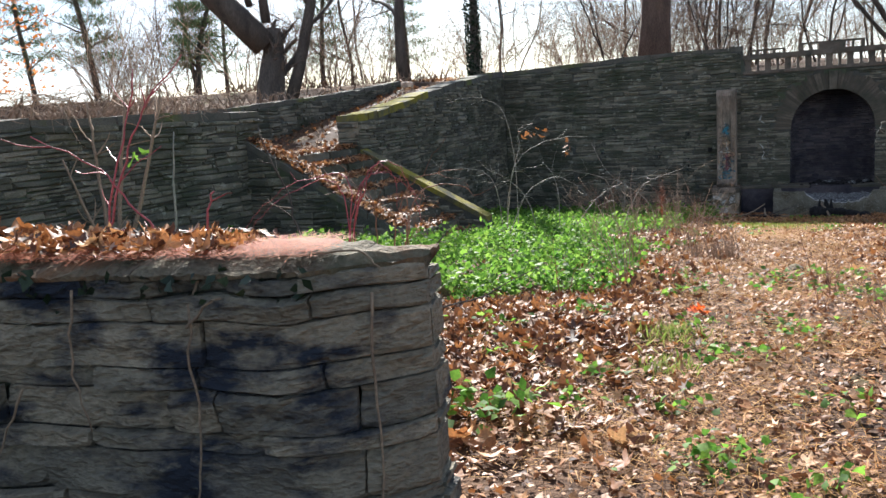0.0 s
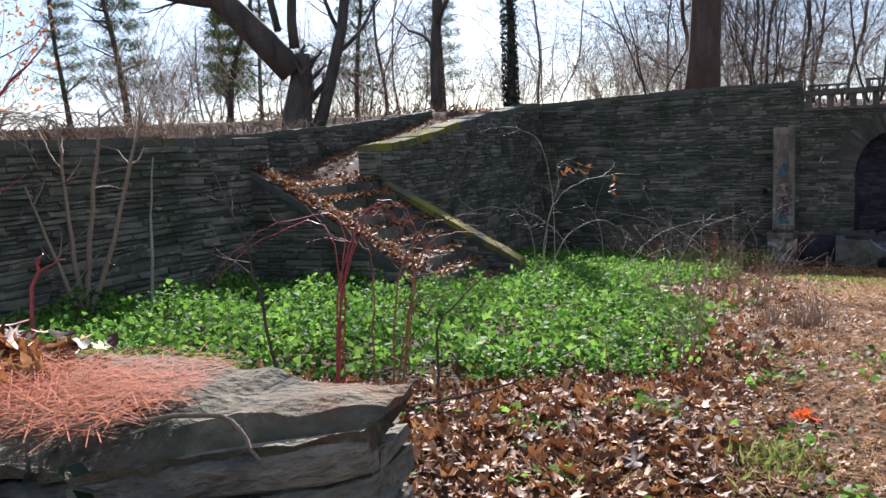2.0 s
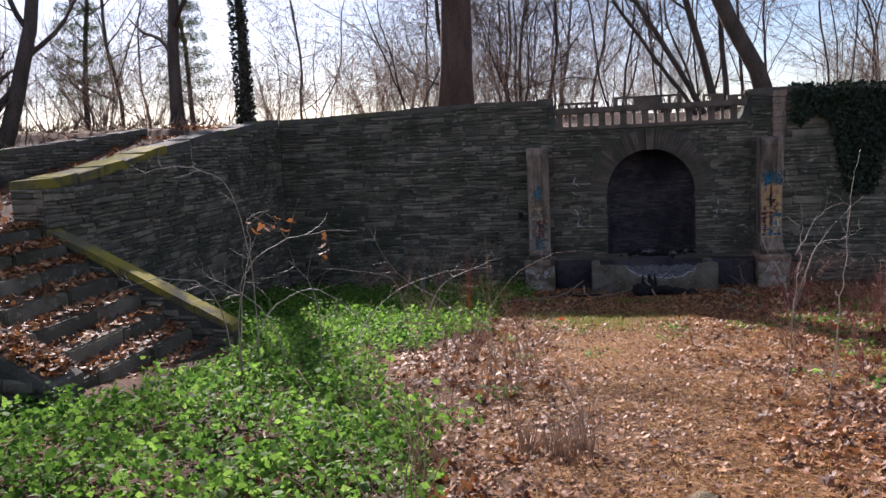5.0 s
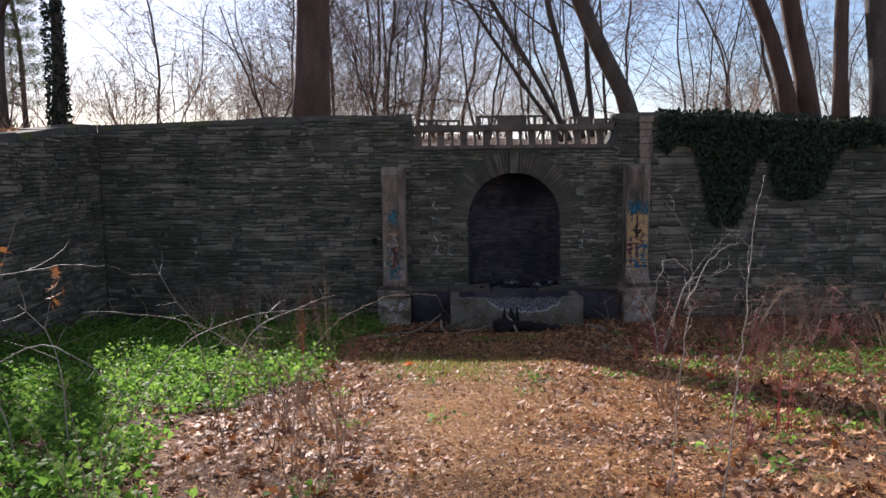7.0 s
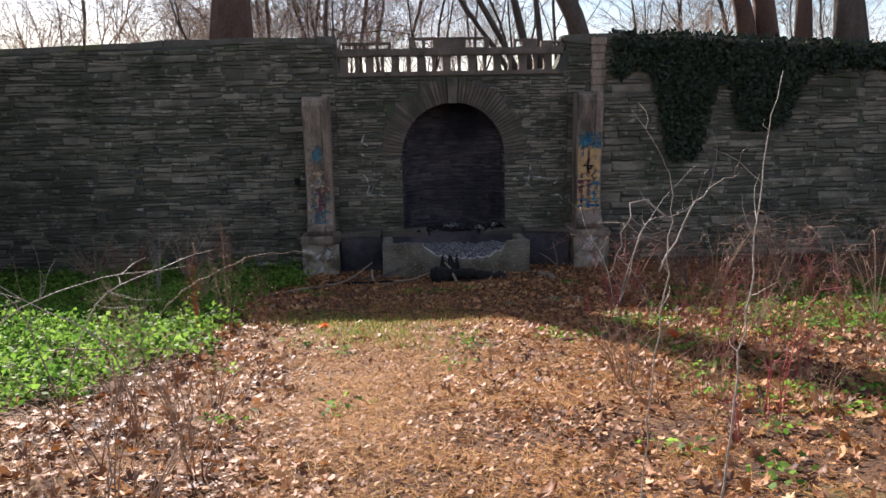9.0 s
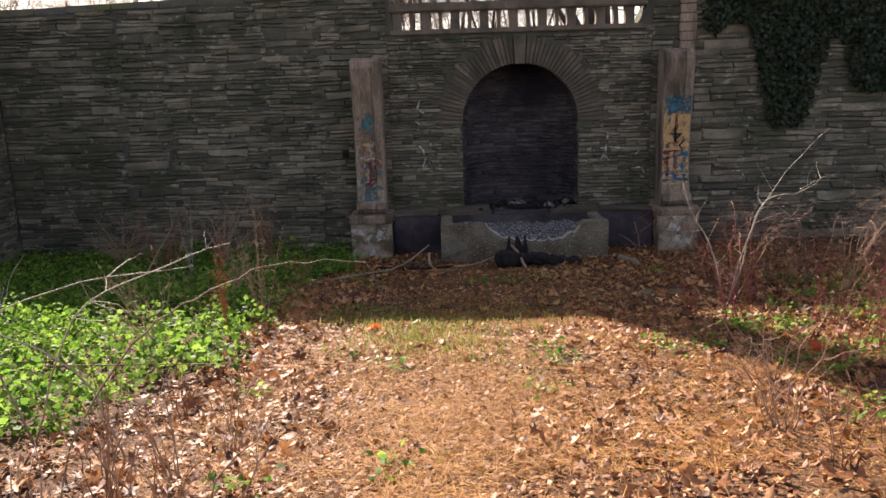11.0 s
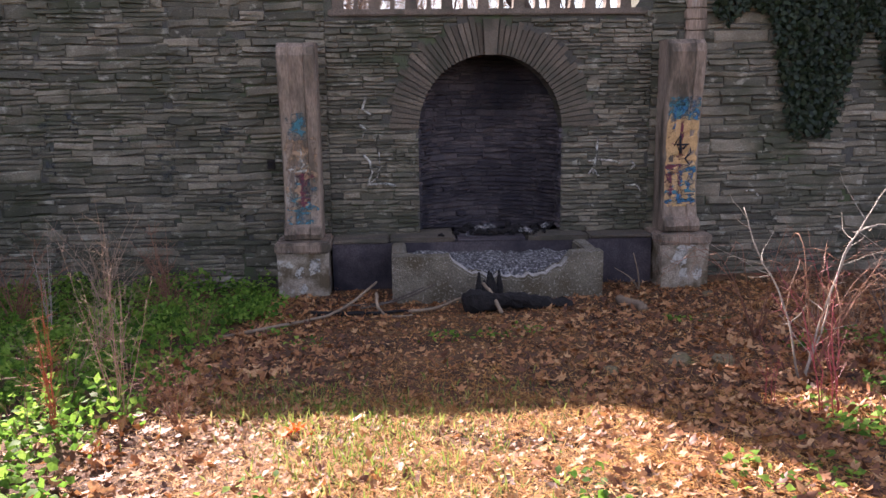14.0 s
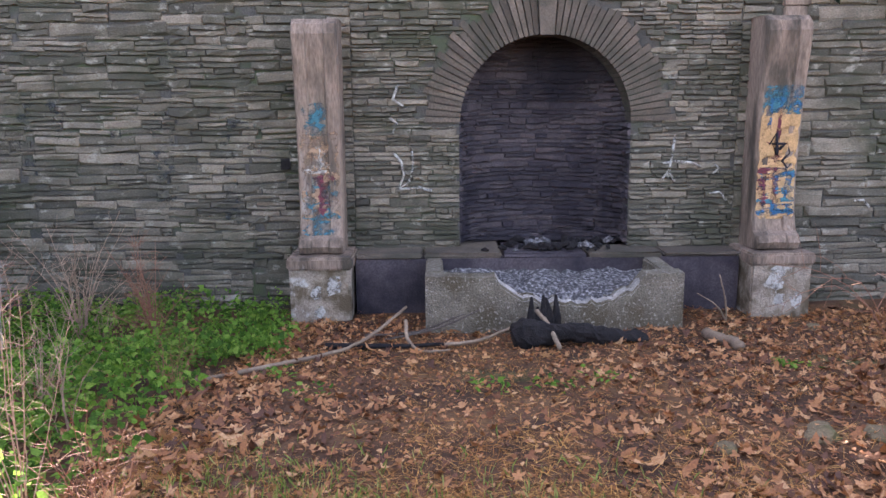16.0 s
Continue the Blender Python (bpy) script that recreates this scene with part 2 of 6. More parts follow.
MAT_BLUE = paint("blue_spray_paint", (0.03, 0.15, 0.27), worn=0.48)
MAT_TEAL = paint("teal_spray_paint", (0.05, 0.19, 0.23), worn=0.48)
MAT_OCHRE = paint("peach_paint", (0.62, 0.38, 0.17), worn=0.36)
MAT_OCHRE2 = paint("faded_peach_paint", (0.42, 0.27, 0.16), worn=0.5)
MAT_FADED = paint("faded_dark_paint", (0.07, 0.078, 0.076), worn=0.6)
MAT_MAROON = paint("maroon_spray_paint", (0.16, 0.035, 0.05))
MAT_BLACK = paint("black_spray_paint", (0.014, 0.014, 0.02), worn=0.3)
MAT_CHALK = paint("white_spray_paint", (0.55, 0.53, 0.46), worn=0.48)


# ---- mesh helpers ----
class MB:
    """Collects vertices and faces of one mesh."""

    def __init__(self):
        self.v, self.f = [], []

    def add(self, vs, fs):
        k = len(self.v)
        self.v.extend([tuple(p) for p in vs])
        self.f.extend([tuple(i + k for i in q) for q in fs])

    def box(self, x0, x1, y0, y1, z0, z1, bevel=0.0, rnd=None, jit=0.0):
        bm = bmesh.new()
        bmesh.ops.create_cube(bm, size=1)
        for p in bm.verts:
            p.co = Vector(((x0 + x1) / 2 + p.co.x * (x1 - x0), (y0 + y1) / 2 + p.co.y * (y1 - y0), (z0 + z1) / 2 + p.co.z * (z1 - z0)))
        if bevel:
            bmesh.ops.bevel(bm, geom=bm.edges[:], offset=bevel, segments=2, affect="EDGES")
        bm.verts.ensure_lookup_table()
        vs = [p.co.copy() for p in bm.verts]
        if rnd:
            vs = [p + Vector([rnd.uniform(-jit, jit) for _ in range(3)]) for p in vs]
        self.add(vs, [[p.index for p in q.verts] for q in bm.faces])
        bm.free()

    def tube(self, pts, radii, n=6, cap=True):
        pts = [Vector(p) for p in pts]
        side = Vector((0.31, 0.83, 0.46))
        vs, fs = [], []
        for i, p in enumerate(pts):
            d = (pts[min(i + 1, len(pts) - 1)] - pts[max(i - 1, 0)]).normalized()
            a = side - d * side.dot(d)
            a.normalize()
            side = a
            b = d.cross(a)
            for j in range(n):
                w = 2 * math.pi * j / n
                vs.append(p + radii[i] * (a * math.cos(w) + b * math.sin(w)))
        for i in range(len(pts) - 1):
            for j in range(n):
                fs.append((i * n + j, i * n + (j + 1) % n, (i + 1) * n + (j + 1) % n, (i + 1) * n + j))
        if cap:
            fs.append(tuple(range(n - 1, -1, -1)))
            fs.append(tuple((len(pts) - 1) * n + j for j in range(n)))
        self.add(vs, fs)

    def prism(self, outline, y0, y1):
        """An outline in (x, z), drawn from y0 to y1."""
        n = len(outline)
        vs = [(x, y0, z) for x, z in outline] + [(x, y1, z) for x, z in outline]
        fs = [tuple(range(n)), tuple(range(2 * n - 1, n - 1, -1))]
        fs += [(i, n + i, n + (i + 1) % n, (i + 1) % n) for i in range(n)]
        self.add(vs, fs)

    def mesh(self, name, mat, smooth=False):
        me = bpy.data.meshes.new(name)
        me.from_pydata(self.v, [], self.f)
        if mat:
            me.materials.append(mat)
        if smooth:
            me.polygons.foreach_set("use_smooth", [True] * len(me.polygons))
        me.update()
        return me


def part(name, mb, mat, parent=None, label="", smooth=False):
    """One mesh object, under a thing or a part when parent is given."""
    ob = new(name, mb.mesh(name, mat, smooth) if isinstance(mb, MB) else mb)
    if parent:
        ob.parent = parent
    if label:
        ob["label"] = label
    return ob


def fix_normals(ob):
    bm = bmesh.new()
    bm.from_mesh(ob.data)
    bmesh.ops.remove_doubles(bm, verts=bm.verts, dist=0.0005)
    bmesh.ops.recalc_face_normals(bm, faces=bm.faces)
    bm.to_mesh(ob.data)
    bm.free()
    return ob


def thing(name, label, category, m=None, group="", kind=""):
    ob = new(name)
    ob.empty_display_size = 0.1
    if m is not None:
        ob.matrix_world = m
    return tagged(ob, label, category, group, kind)


def scatter_mesh(name, templates, mat, pos, rot, scale, rng):
    """Many small pieces in one mesh: templates are (vertices, triangles); pos n x 3, rot n x 3 x 3, scale n."""
    n = len(pos)
    pick = rng.integers(0, len(templates), n)
    vs, fs, k = [], [], 0
    for ti, (tv, tf) in enumerate(templates):
        idx = np.nonzero(pick == ti)[0]
        if not len(idx):
            continue
        tv, tf = np.asarray(tv, float), np.asarray(tf, int)
        p = np.einsum("nij,kj->nki", rot[idx], tv) * scale[idx][:, None, None] + pos[idx][:, None, :]
        vs.append(p.reshape(-1, 3))
        fs.append((tf[None] + (np.arange(len(idx)) * len(tv))[:, None, None] + k).reshape(-1, 3))
        k += len(idx) * len(tv)
    v, f = np.concatenate(vs), np.concatenate(fs)
    me = bpy.data.meshes.new(name)
    me.vertices.add(len(v))
    me.vertices.foreach_set("co", v.astype(np.float32).ravel())
    me.loops.add(len(f) * 3)
    me.loops.foreach_set("vertex_index", f.astype(np.int32).ravel())
    me.polygons.add(len(f))
    me.polygons.foreach_set("loop_start", np.arange(0, len(f) * 3, 3, dtype=np.int32))
    me.update(calc_edges=True)
    me.materials.append(mat)
    return me


def turns(rng, n, tilt):
    """n rotations: any heading, leaned by up to about tilt radians."""
    yaw, pit, rol = rng.uniform(0, 2 * np.pi, n), rng.normal(0, tilt, n), rng.normal(0, tilt, n)
    cy, sy, cp, sp, cr, sr = np.cos(yaw), np.sin(yaw), np.cos(pit), np.sin(pit), np.cos(rol), np.sin(rol)
    o, z = np.ones(n), np.zeros(n)
    rz = np.stack([np.stack([cy, -sy, z], -1), np.stack([sy, cy, z], -1), np.stack([z, z, o], -1)], 1)
    rx = np.stack([np.stack([o, z, z], -1), np.stack([z, cp, -sp], -1), np.stack([z, sp, cp], -1)], 1)
    ry = np.stack([np.stack([cr, z, sr], -1), np.stack([z, o, z], -1), np.stack([-sr, z, cr], -1)], 1)
    return rz @ rx @ ry


# ---- ground ----
GV = [-600, -21, -16, -13.9, -9.6, -6.1, -3.5, -1.2, 0, 30]
GZ = [0.0, 0.0, -0.05, -0.17, -0.6, -1.0, -1.25, -1.5, -1.6, -1.6]
FACE_W, BACK_W = -8.4, -8.85      # west wall, court face and terrace face
FACE_N, BACK_N = 0.68, 1.12       # niche wall
STAIR = (-11.1, -8.0)             # the stair's opening in the west wall, along v


def bumps(u, v):
    return 0.05 * noise.noise((u * 0.45, v * 0.45, 3.1)) + 0.022 * noise.noise((u * 1.7, v * 1.7, 7.7))


def court_z(u, v):
    return float(np.interp(v, GV, GZ)) + bumps(u, v)


def terrace_z(u, v):
    north = 2.3 + 0.03 * min(max(v - 1, 0), 12) + 0.008 * min(max(v - 13, 0), 60)
    west = float(np.interp(v, [-30, -12, -8, -1, 1], [1.5, 1.5, 1.55, 1.85, 2.2])) + 0.012 * min(max(-9 - u, 0), 30)
    k = min(max((abs(u + 1.2) - 4.2) / 3.0, 0), 1)
    north = k * north + (1 - k) * (1.78 + 0.035 * max(v - 1, 0))
    return (north + 0.02 * min(max(-9 - u, 0), 30) if v > 1 else west) + 1.5 * bumps(u, v)


def ground_z(u, v):
    if abs(u) < 1.25 and v < 1.7:
        return court_z(u, v)
    inner = u > (FACE_W + BACK_W) / 2
    if inner and v < (FACE_N + BACK_N) / 2:
        return court_z(u, v)
    if -11.15 < u < -8.6 and STAIR[0] - 0.2 < v < -0.6:
        return float(np.interp(v, [-8.2, -1], [0.88, 2.1])) + 0.3 * bumps(u, v)
    return terrace_z(u, v)


def ground_at(x, y):
    p = WI @ Vector((x, y, 0))
    return ground_z(p.x, p.y)


def L(u, v, z=0.0):
    return W @ Vector((u, v, z))


def sheet_axis(lo, hi, step, extra, far):
    a = list(np.arange(lo, hi + 1e-6, step)) + extra
    a += [lo - d for d in far] + [hi + d for d in far]
    return sorted(set(round(float(x), 3) for x in a))


def build_ground():
    far = [1, 2.5, 5, 9, 15, 25, 45, 90, 200, 500]
    us = [x for x in sheet_axis(-13, 15, 0.22, [], far) if not (-8.84 < x < -8.41)]
    us = sorted(us + [-8.78, -8.5, -11.12, -11.2, -1.26, -1.24, 1.24, 1.26])
    vs = [x for x in sheet_axis(-26, 8, 0.22, [], far) if not (0.69 < x < 1.11)]
    vs = sorted(vs + [0.76, 1.06, 1.69, 1.71])
    verts = [(u, v, ground_z(u, v)) for v in vs for u in us]
    nu = len(us)
    faces = [(j * nu + i, j * nu + i + 1, (j + 1) * nu + i + 1, (j + 1) * nu + i) for j in range(len(vs) - 1) for i in range(nu - 1)]
    me = bpy.data.meshes.new("ground")
    me.from_pydata(verts, [], faces)
    me.polygons.foreach_set("use_smooth", [True] * len(faces))
    me.materials.append(MAT_SOIL)
    ob = new("ground", me)
    ob.matrix_world = W
    tagged(ob, "brown leaf-strewn earth sloping down to the niche wall", "ground", kind="structure")


build_ground()


# ---- stone walls ----
rs = random.Random(5)


def unit_stone(r):
    """A ledge stone 1 long, 1 deep, 1 high: its face at y = -1, worn round the edges."""
    j = lambda a: r.uniform(-a, a)
    ring = [(-0.5, -0.5), (-0.16, -0.5), (0.2, -0.5), (0.5, -0.5), (0.5, 0.5), (0.17, 0.5), (-0.2, 0.5), (-0.5, 0.5)]
    n = len(ring)
    wob = [j(0.13) for _ in ring]
    back = [(x, 0.3, z) for x, z in ring]
    mid = [(x * 0.99 + j(0.02), -0.4 + j(0.3), z * 0.95 + w) for (x, z), w in zip(ring, wob)]
    fr = [(x * 0.92 + j(0.04), -1 + j(0.35), z * 0.6 + w + j(0.08)) for (x, z), w in zip(ring, wob)]
    vs = back + mid + fr
    fs = [(a + i, a + (i + 1) % n, a + n + (i + 1) % n, a + n + i) for a in (0, n) for i in range(n)]
    k = 2 * n
    fs += [(k, k + 1, k + 6, k + 7), (k + 1, k + 2, k + 5, k + 6), (k + 2, k + 3, k + 4, k + 5)]
    return vs, fs


UNITS = [unit_stone(rs) for _ in range(20)]


def lay_courses(s0, s1, z0, z1, top, r, ch=(0.045, 0.1), ln=(0.16, 0.62), keep=None):
    """Stones in rough, broken courses: (s, z, length, height, proud, unit)."""
    out, a0 = [], s0
    while a0 < s1:
        a1 = a0 + r.uniform(0.7, 2.4)
        if s1 - a1 < 0.5:
            a1 = s1
        z = z0 - r.uniform(0, 0.06)
        while z < z1:
            h = r.uniform(*ch) * r.choice((0.75, 1, 1, 1.35))
            s = a0 + (r.uniform(-0.16, 0.16) if a0 > s0 else 0)
            e = a1 + (r.uniform(-0.05, 0.16) if a1 < s1 else 0)
            while s < e - 0.04:
                w = r.uniform(*ln) * (0.6 + 4.0 * h)
                b = min(s + w, e)
                split = h > 0.075 and r.random() < 0.3
                for zz, hh in (((z, h * 0.5), (z + h * 0.5, h * 0.5)) if split else ((z, h),)):
                    c, zc = (s + b) / 2, zz + hh / 2 + 0.018 * noise.noise((s * 0.9, z * 2, 1.5))
                    if b - s > 0.05 and zc > z0 and zc + hh / 2 < top(c) and (keep is None or keep(c, zc, b - s)):
                        out.append((c, zc, b - s - 0.004, hh * r.uniform(0.9, 1.02) - 0.003, r.uniform(0.012, 0.042), r.randrange(len(UNITS))))
                s = b
            z += h
        a0 = a1
    return out


def joined_stones(stones, place):
    """Stones in one mesh; place(s, z) gives a point of the wall's face and its outward normal."""
    mb = MB()
    for s, z, w, h, d, k in stones:
        p, nrm = place(s, z)
        t = Vector((-nrm.y, nrm.x, 0))
        vs, fs = UNITS[k]
        tilt = 0.045 * math.sin(s * 37 + z * 91)
        mb.add([p + Vector((0, 0, tilt * x * w)) + t * (x * w) - nrm * (y * d) + Vector((0, 0, zz * h)) for x, y, zz in vs], fs)
    return mb


def single_stones(stones, place, parent, mat, meshes={}):
    """Stones as objects of their own on shared meshes, their faces mat."""
    for s, z, w, h, d, k in stones:
        key = (k, mat.name)
        if key not in meshes:
            mb = MB()
            mb.add(*UNITS[k])
            meshes[key] = mb.mesh("stone", mat)
        p, nrm = place(s, z)
        ob = new("stone", meshes[key])
        ob.parent = parent
        t = Vector((-nrm.y, nrm.x, 0))
        rot = Matrix((t, -nrm, Vector((0, 0, 1)))).transposed().to_4x4()
        ob.matrix_basis = Matrix.Translation(p) @ rot @ Matrix.Diagonal((w, d, h, 1))


NTOP = ([-8.9, -5.8, -3.5, -2.2, 2.8, 4.4, 6.1, 8, 16], [2.34, 2.42, 2.5, 2.48, 2.46, 2.42, 2.3, 2.18, 2.0])
WTOP = ([-8.0, -7.1, -5.0, -3.2, -0.25, 0.7], [1.4, 1.44, 1.75, 1.98, 2.28, 2.34])
AR, SPRING, RING, SILL = 0.94, 0.44, 1.38, -0.95     # niche: radius, springing, outer ring, sill


def n_top(u):
    return float(np.interp(u, *NTOP)) + 0.03 * noise.noise((u * 1.3, 0, 9))


def w_top(v):
    return float(np.interp(v, *WTOP))


def arch_d(u, z):
    return math.hypot(u, z - SPRING) if z > SPRING else abs(u)


def in_niche(u, z, pad=0.0):
    return z > SILL and arch_d(u, z) < AR + pad


def strip_wall(name, s0, s1, n, top, z0, f0, f1, along, label, kind="structure"):
    """The core of a wall: along 'u' or 'v', between faces f0 and f1."""
    mb = MB()
    ss = [s0 + (s1 - s0) * i / n for i in range(n + 1)]
    vs = []
    for s in ss:
        for f, z in ((f0, z0), (f0, top(s) - 0.02), (f1, top(s) - 0.02), (f1, z0)):
            vs.append((s, f, z) if along == "u" else (f, s, z))
    fs = [(i * 4 + j, i * 4 + (j + 1) % 4, i * 4 + 4 + (j + 1) % 4, i * 4 + 4 + j) for i in range(n) for j in range(4)]
    fs += [(3, 2, 1, 0), tuple(4 * n + j for j in range(4))]
    mb.add(vs, fs)
    ob = fix_normals(part(name, mb, MAT_MORTAR))
    ob.matrix_world = W
    return tagged(ob, label, "wall", kind=kind)


def coping(mbs, pts_top, f0, f1, along, r, thick=0.07):
    """Rough flat capping stones along a wall's top."""
    s, e, top = pts_top
    while s < e:
        w = r.uniform(0.35, 0.8)
        b = min(s + w, e)
        z0, z1 = top(s), top(b)
        t = thick * r.uniform(0.8, 1.3)
        a0, a1 = f0 - r.uniform(0.0, 0.04), f1 + r.uniform(0, 0.03)
        vs = []
        for dz in (-0.03, t):
            for ss, z in ((s + 0.008, z0), (b - 0.008, z1)):
                for f in (a0, a1):
                    q = (ss, f, z + dz + r.uniform(-0.012, 0.012))
                    vs.append(q if along == "u" else (q[1], q[0], q[2]))
        mbs.add(vs, [(0, 1, 3, 2), (4, 6, 7, 5), (0, 4, 5, 1), (2, 3, 7, 6), (0, 2, 6, 4), (1, 5, 7, 3)])
        s = b


def build_north_wall():
    # core in four pieces round the niche
    name, lab = "wall_north", "high dry-laid ledge stone wall with an arched niche, in shade"
    root = strip_wall(name, -8.4, -AR - 0.001, 100, lambda u: 1.87 if u > -2.0 else n_top(u), -2.2, FACE_N, BACK_N, "u", lab)
    mb = MB()
    # over and beside the niche
    n = 24
    arc = [(AR * math.cos(math.pi * i / n), SPRING + AR * math.sin(math.pi * i / n)) for i in range(n + 1)]
    for i in range(n):
        (x0, z0), (x1, z1) = arc[n - i], arc[n - i - 1]
        vs = [(x0, FACE_N, z0), (x1, FACE_N, z1), (x1, FACE_N, 1.87), (x0, FACE_N, 1.87), (x0, BACK_N, z0), (x1, BACK_N, z1), (x1, BACK_N, 1.87), (x0, BACK_N, 1.87)]
        mb.add(vs, [(0, 1, 2, 3), (7, 6, 5, 4), (0, 4, 5, 1), (3, 2, 6, 7)])
    mb.box(-AR, AR, FACE_N, BACK_N, -2.2, SILL)
    fix_normals(part("arch_core", mb, MAT_MORTAR, root))
    right = strip_wall("wall_north_2", AR + 0.001, 15.8, 50, lambda u: 1.87 if u < 2.0 else n_top(u), -2.2, FACE_N, BACK_N, "u", "ledge stone wall hung with dark ivy")
    # curved back of the niche
    mb = MB()
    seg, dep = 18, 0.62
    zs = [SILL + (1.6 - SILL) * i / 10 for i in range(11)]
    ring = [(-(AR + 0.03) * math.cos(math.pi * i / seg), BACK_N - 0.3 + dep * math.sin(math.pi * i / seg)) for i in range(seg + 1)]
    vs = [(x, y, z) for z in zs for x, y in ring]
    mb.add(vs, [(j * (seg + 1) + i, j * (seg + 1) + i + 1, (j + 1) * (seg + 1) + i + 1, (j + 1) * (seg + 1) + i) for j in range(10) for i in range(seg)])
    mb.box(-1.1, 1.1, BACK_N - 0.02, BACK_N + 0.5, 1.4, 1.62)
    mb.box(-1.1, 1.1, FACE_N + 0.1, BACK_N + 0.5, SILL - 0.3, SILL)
    part("niche_back", mb, MAT_DARK, root)
    mb = MB()
    mb.box(-1.3, 1.3, BACK_N, 1.8, 1.66, 1.82)
    part("niche_roof_slab", mb, MAT_MORTAR, root)

    # stones of the faces
    face = lambda s, z: (Vector((s, FACE_N, z)), Vector((0, -1, 0)))
    lowtop = lambda u: 1.83 if abs(u) < 1.98 else n_top(u) - 0.01
    keep = lambda s, z, w: not (in_niche(abs(s) - w / 2 if abs(s) > w / 2 else 0, z, 0.0) or (z > SPRING - 0.03 and arch_d(s, z) < RING + 0.02)) and not (-1.0 > z and abs(s) < 2.1)
    r = random.Random(11)
    spring = SPRING - 0.12
    stones = lay_courses(-2.1, 2.1, spring, 1.85, lowtop, r, (0.04, 0.075), (0.14, 0.5), keep)
    for a, b in ((-2.1, -AR), (AR, 2.1)):
        stones += lay_courses(a, b, -1.0, spring, lambda s: spring + 0.03, r, (0.04, 0.075), (0.14, 0.5))
    near = [q for q in stones]
    r.shuffle(near)
    k = 300
    single_stones(near[:k], face, root, MAT_STONE_OB)
    rest = near[k:] + lay_courses(-8.38, -2.1, -1.75, 2.6, lowtop, r, (0.05, 0.12), (0.2, 0.7))
    tagged(part("far_stones", joined_stones(rest, face), MAT_STONE, root), kind="stuff")
    tagged(part("far_stones", joined_stones(lay_courses(2.1, 15.7, -1.75, 2.6, lowtop, r, (0.06, 0.15), (0.25, 0.8)), face), MAT_STONE, right), kind="stuff")

    def curved(s, z):
        a = math.pi * (s / 3.0)
        p = Vector((-(AR + 0.02) * math.cos(a), BACK_N - 0.3 + dep * math.sin(a), z))
        nn = Vector((math.cos(a) * dep, -math.sin(a) * (AR), 0)).normalized()
        return p, nn
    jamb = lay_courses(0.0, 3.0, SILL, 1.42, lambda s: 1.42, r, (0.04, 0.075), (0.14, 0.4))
    tagged(part("niche_stones", joined_stones(jamb, curved), MAT_DARK, root), kind="stuff")
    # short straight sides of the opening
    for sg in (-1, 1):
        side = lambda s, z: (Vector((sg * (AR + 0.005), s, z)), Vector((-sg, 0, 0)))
        tagged(part("niche_stones", joined_stones(lay_courses(FACE_N, BACK_N - 0.25, SILL, SPRING, lambda s: SPRING, r, (0.04, 0.075), (0.14, 0.4)), side), MAT_DARK, root), kind="stuff")
    # dark square put-log hole
    # solid black block; its colour stands in for shade inside a square put-log opening
    mb = MB()
    mb.box(-2.9, -2.8, FACE_N - 0.05, FACE_N + 0.1, -0.05, 0.07)
    part("opening_shade", mb, MAT_CHAR_SHADE, root, "black block painting the shade of a small square opening in the masonry")
    # arch stones and keystone
    na = 53
    for i in range(na):
        a0, a1 = math.pi * i / na, math.pi * (i + 1) / na
        am = (a0 + a1) / 2
        if abs(am - math.pi / 2) < 0.1:
            continue
        ro = RING + r.uniform(-0.1, 0.05)
        g = 0.006
        mb = MB()
        ri = AR - 0.01
        d = FACE_N - r.uniform(0.03, 0.06)
        q = []
        for rr in (ri, ro):
            for aa in (a0 + g / rr, a1 - g / rr):
                q.append((rr * math.cos(aa), SPRING + rr * math.sin(aa)))
        mb.prism([q[0], q[2], q[3], q[1]], d, FACE_N + 0.3)
        fix_normals(part("arch_stone", mb, MAT_ARCH, root))
    mb = MB()
    mb.prism([(-0.075, SPRING + AR - 0.02), (0.075, SPRING + AR - 0.02), (0.1, 1.8), (-0.1, 1.8)], FACE_N - 0.085, FACE_N + 0.3)
    fix_normals(part("keystone", mb, MAT_ARCH, root, "pale dressed keystone"))
    cp = MB()
    coping(cp, (-8.4, -2.05, n_top), FACE_N, BACK_N, "u", r)
    part("coping", cp, MAT_COPE, root)
    cp = MB()
    coping(cp, (2.02, 15.7, n_top), FACE_N, BACK_N, "u", r)
    part("coping", cp, MAT_COPE, right)
    # pier between the niche bay and the ivy wall
    mb = MB()
    for i in range(7):
        z = 1.5 + i * 0.14
        mb.box(2.5 + r.uniform(-0.02, 0.02), 2.78 + r.uniform(-0.02, 0.02), FACE_N - 0.09 + r.uniform(-0.01, 0.01), FACE_N, z, z + 0.132, 0.012)
    part("quoin", mb, MAT_CONC, right)


build_north_wall()


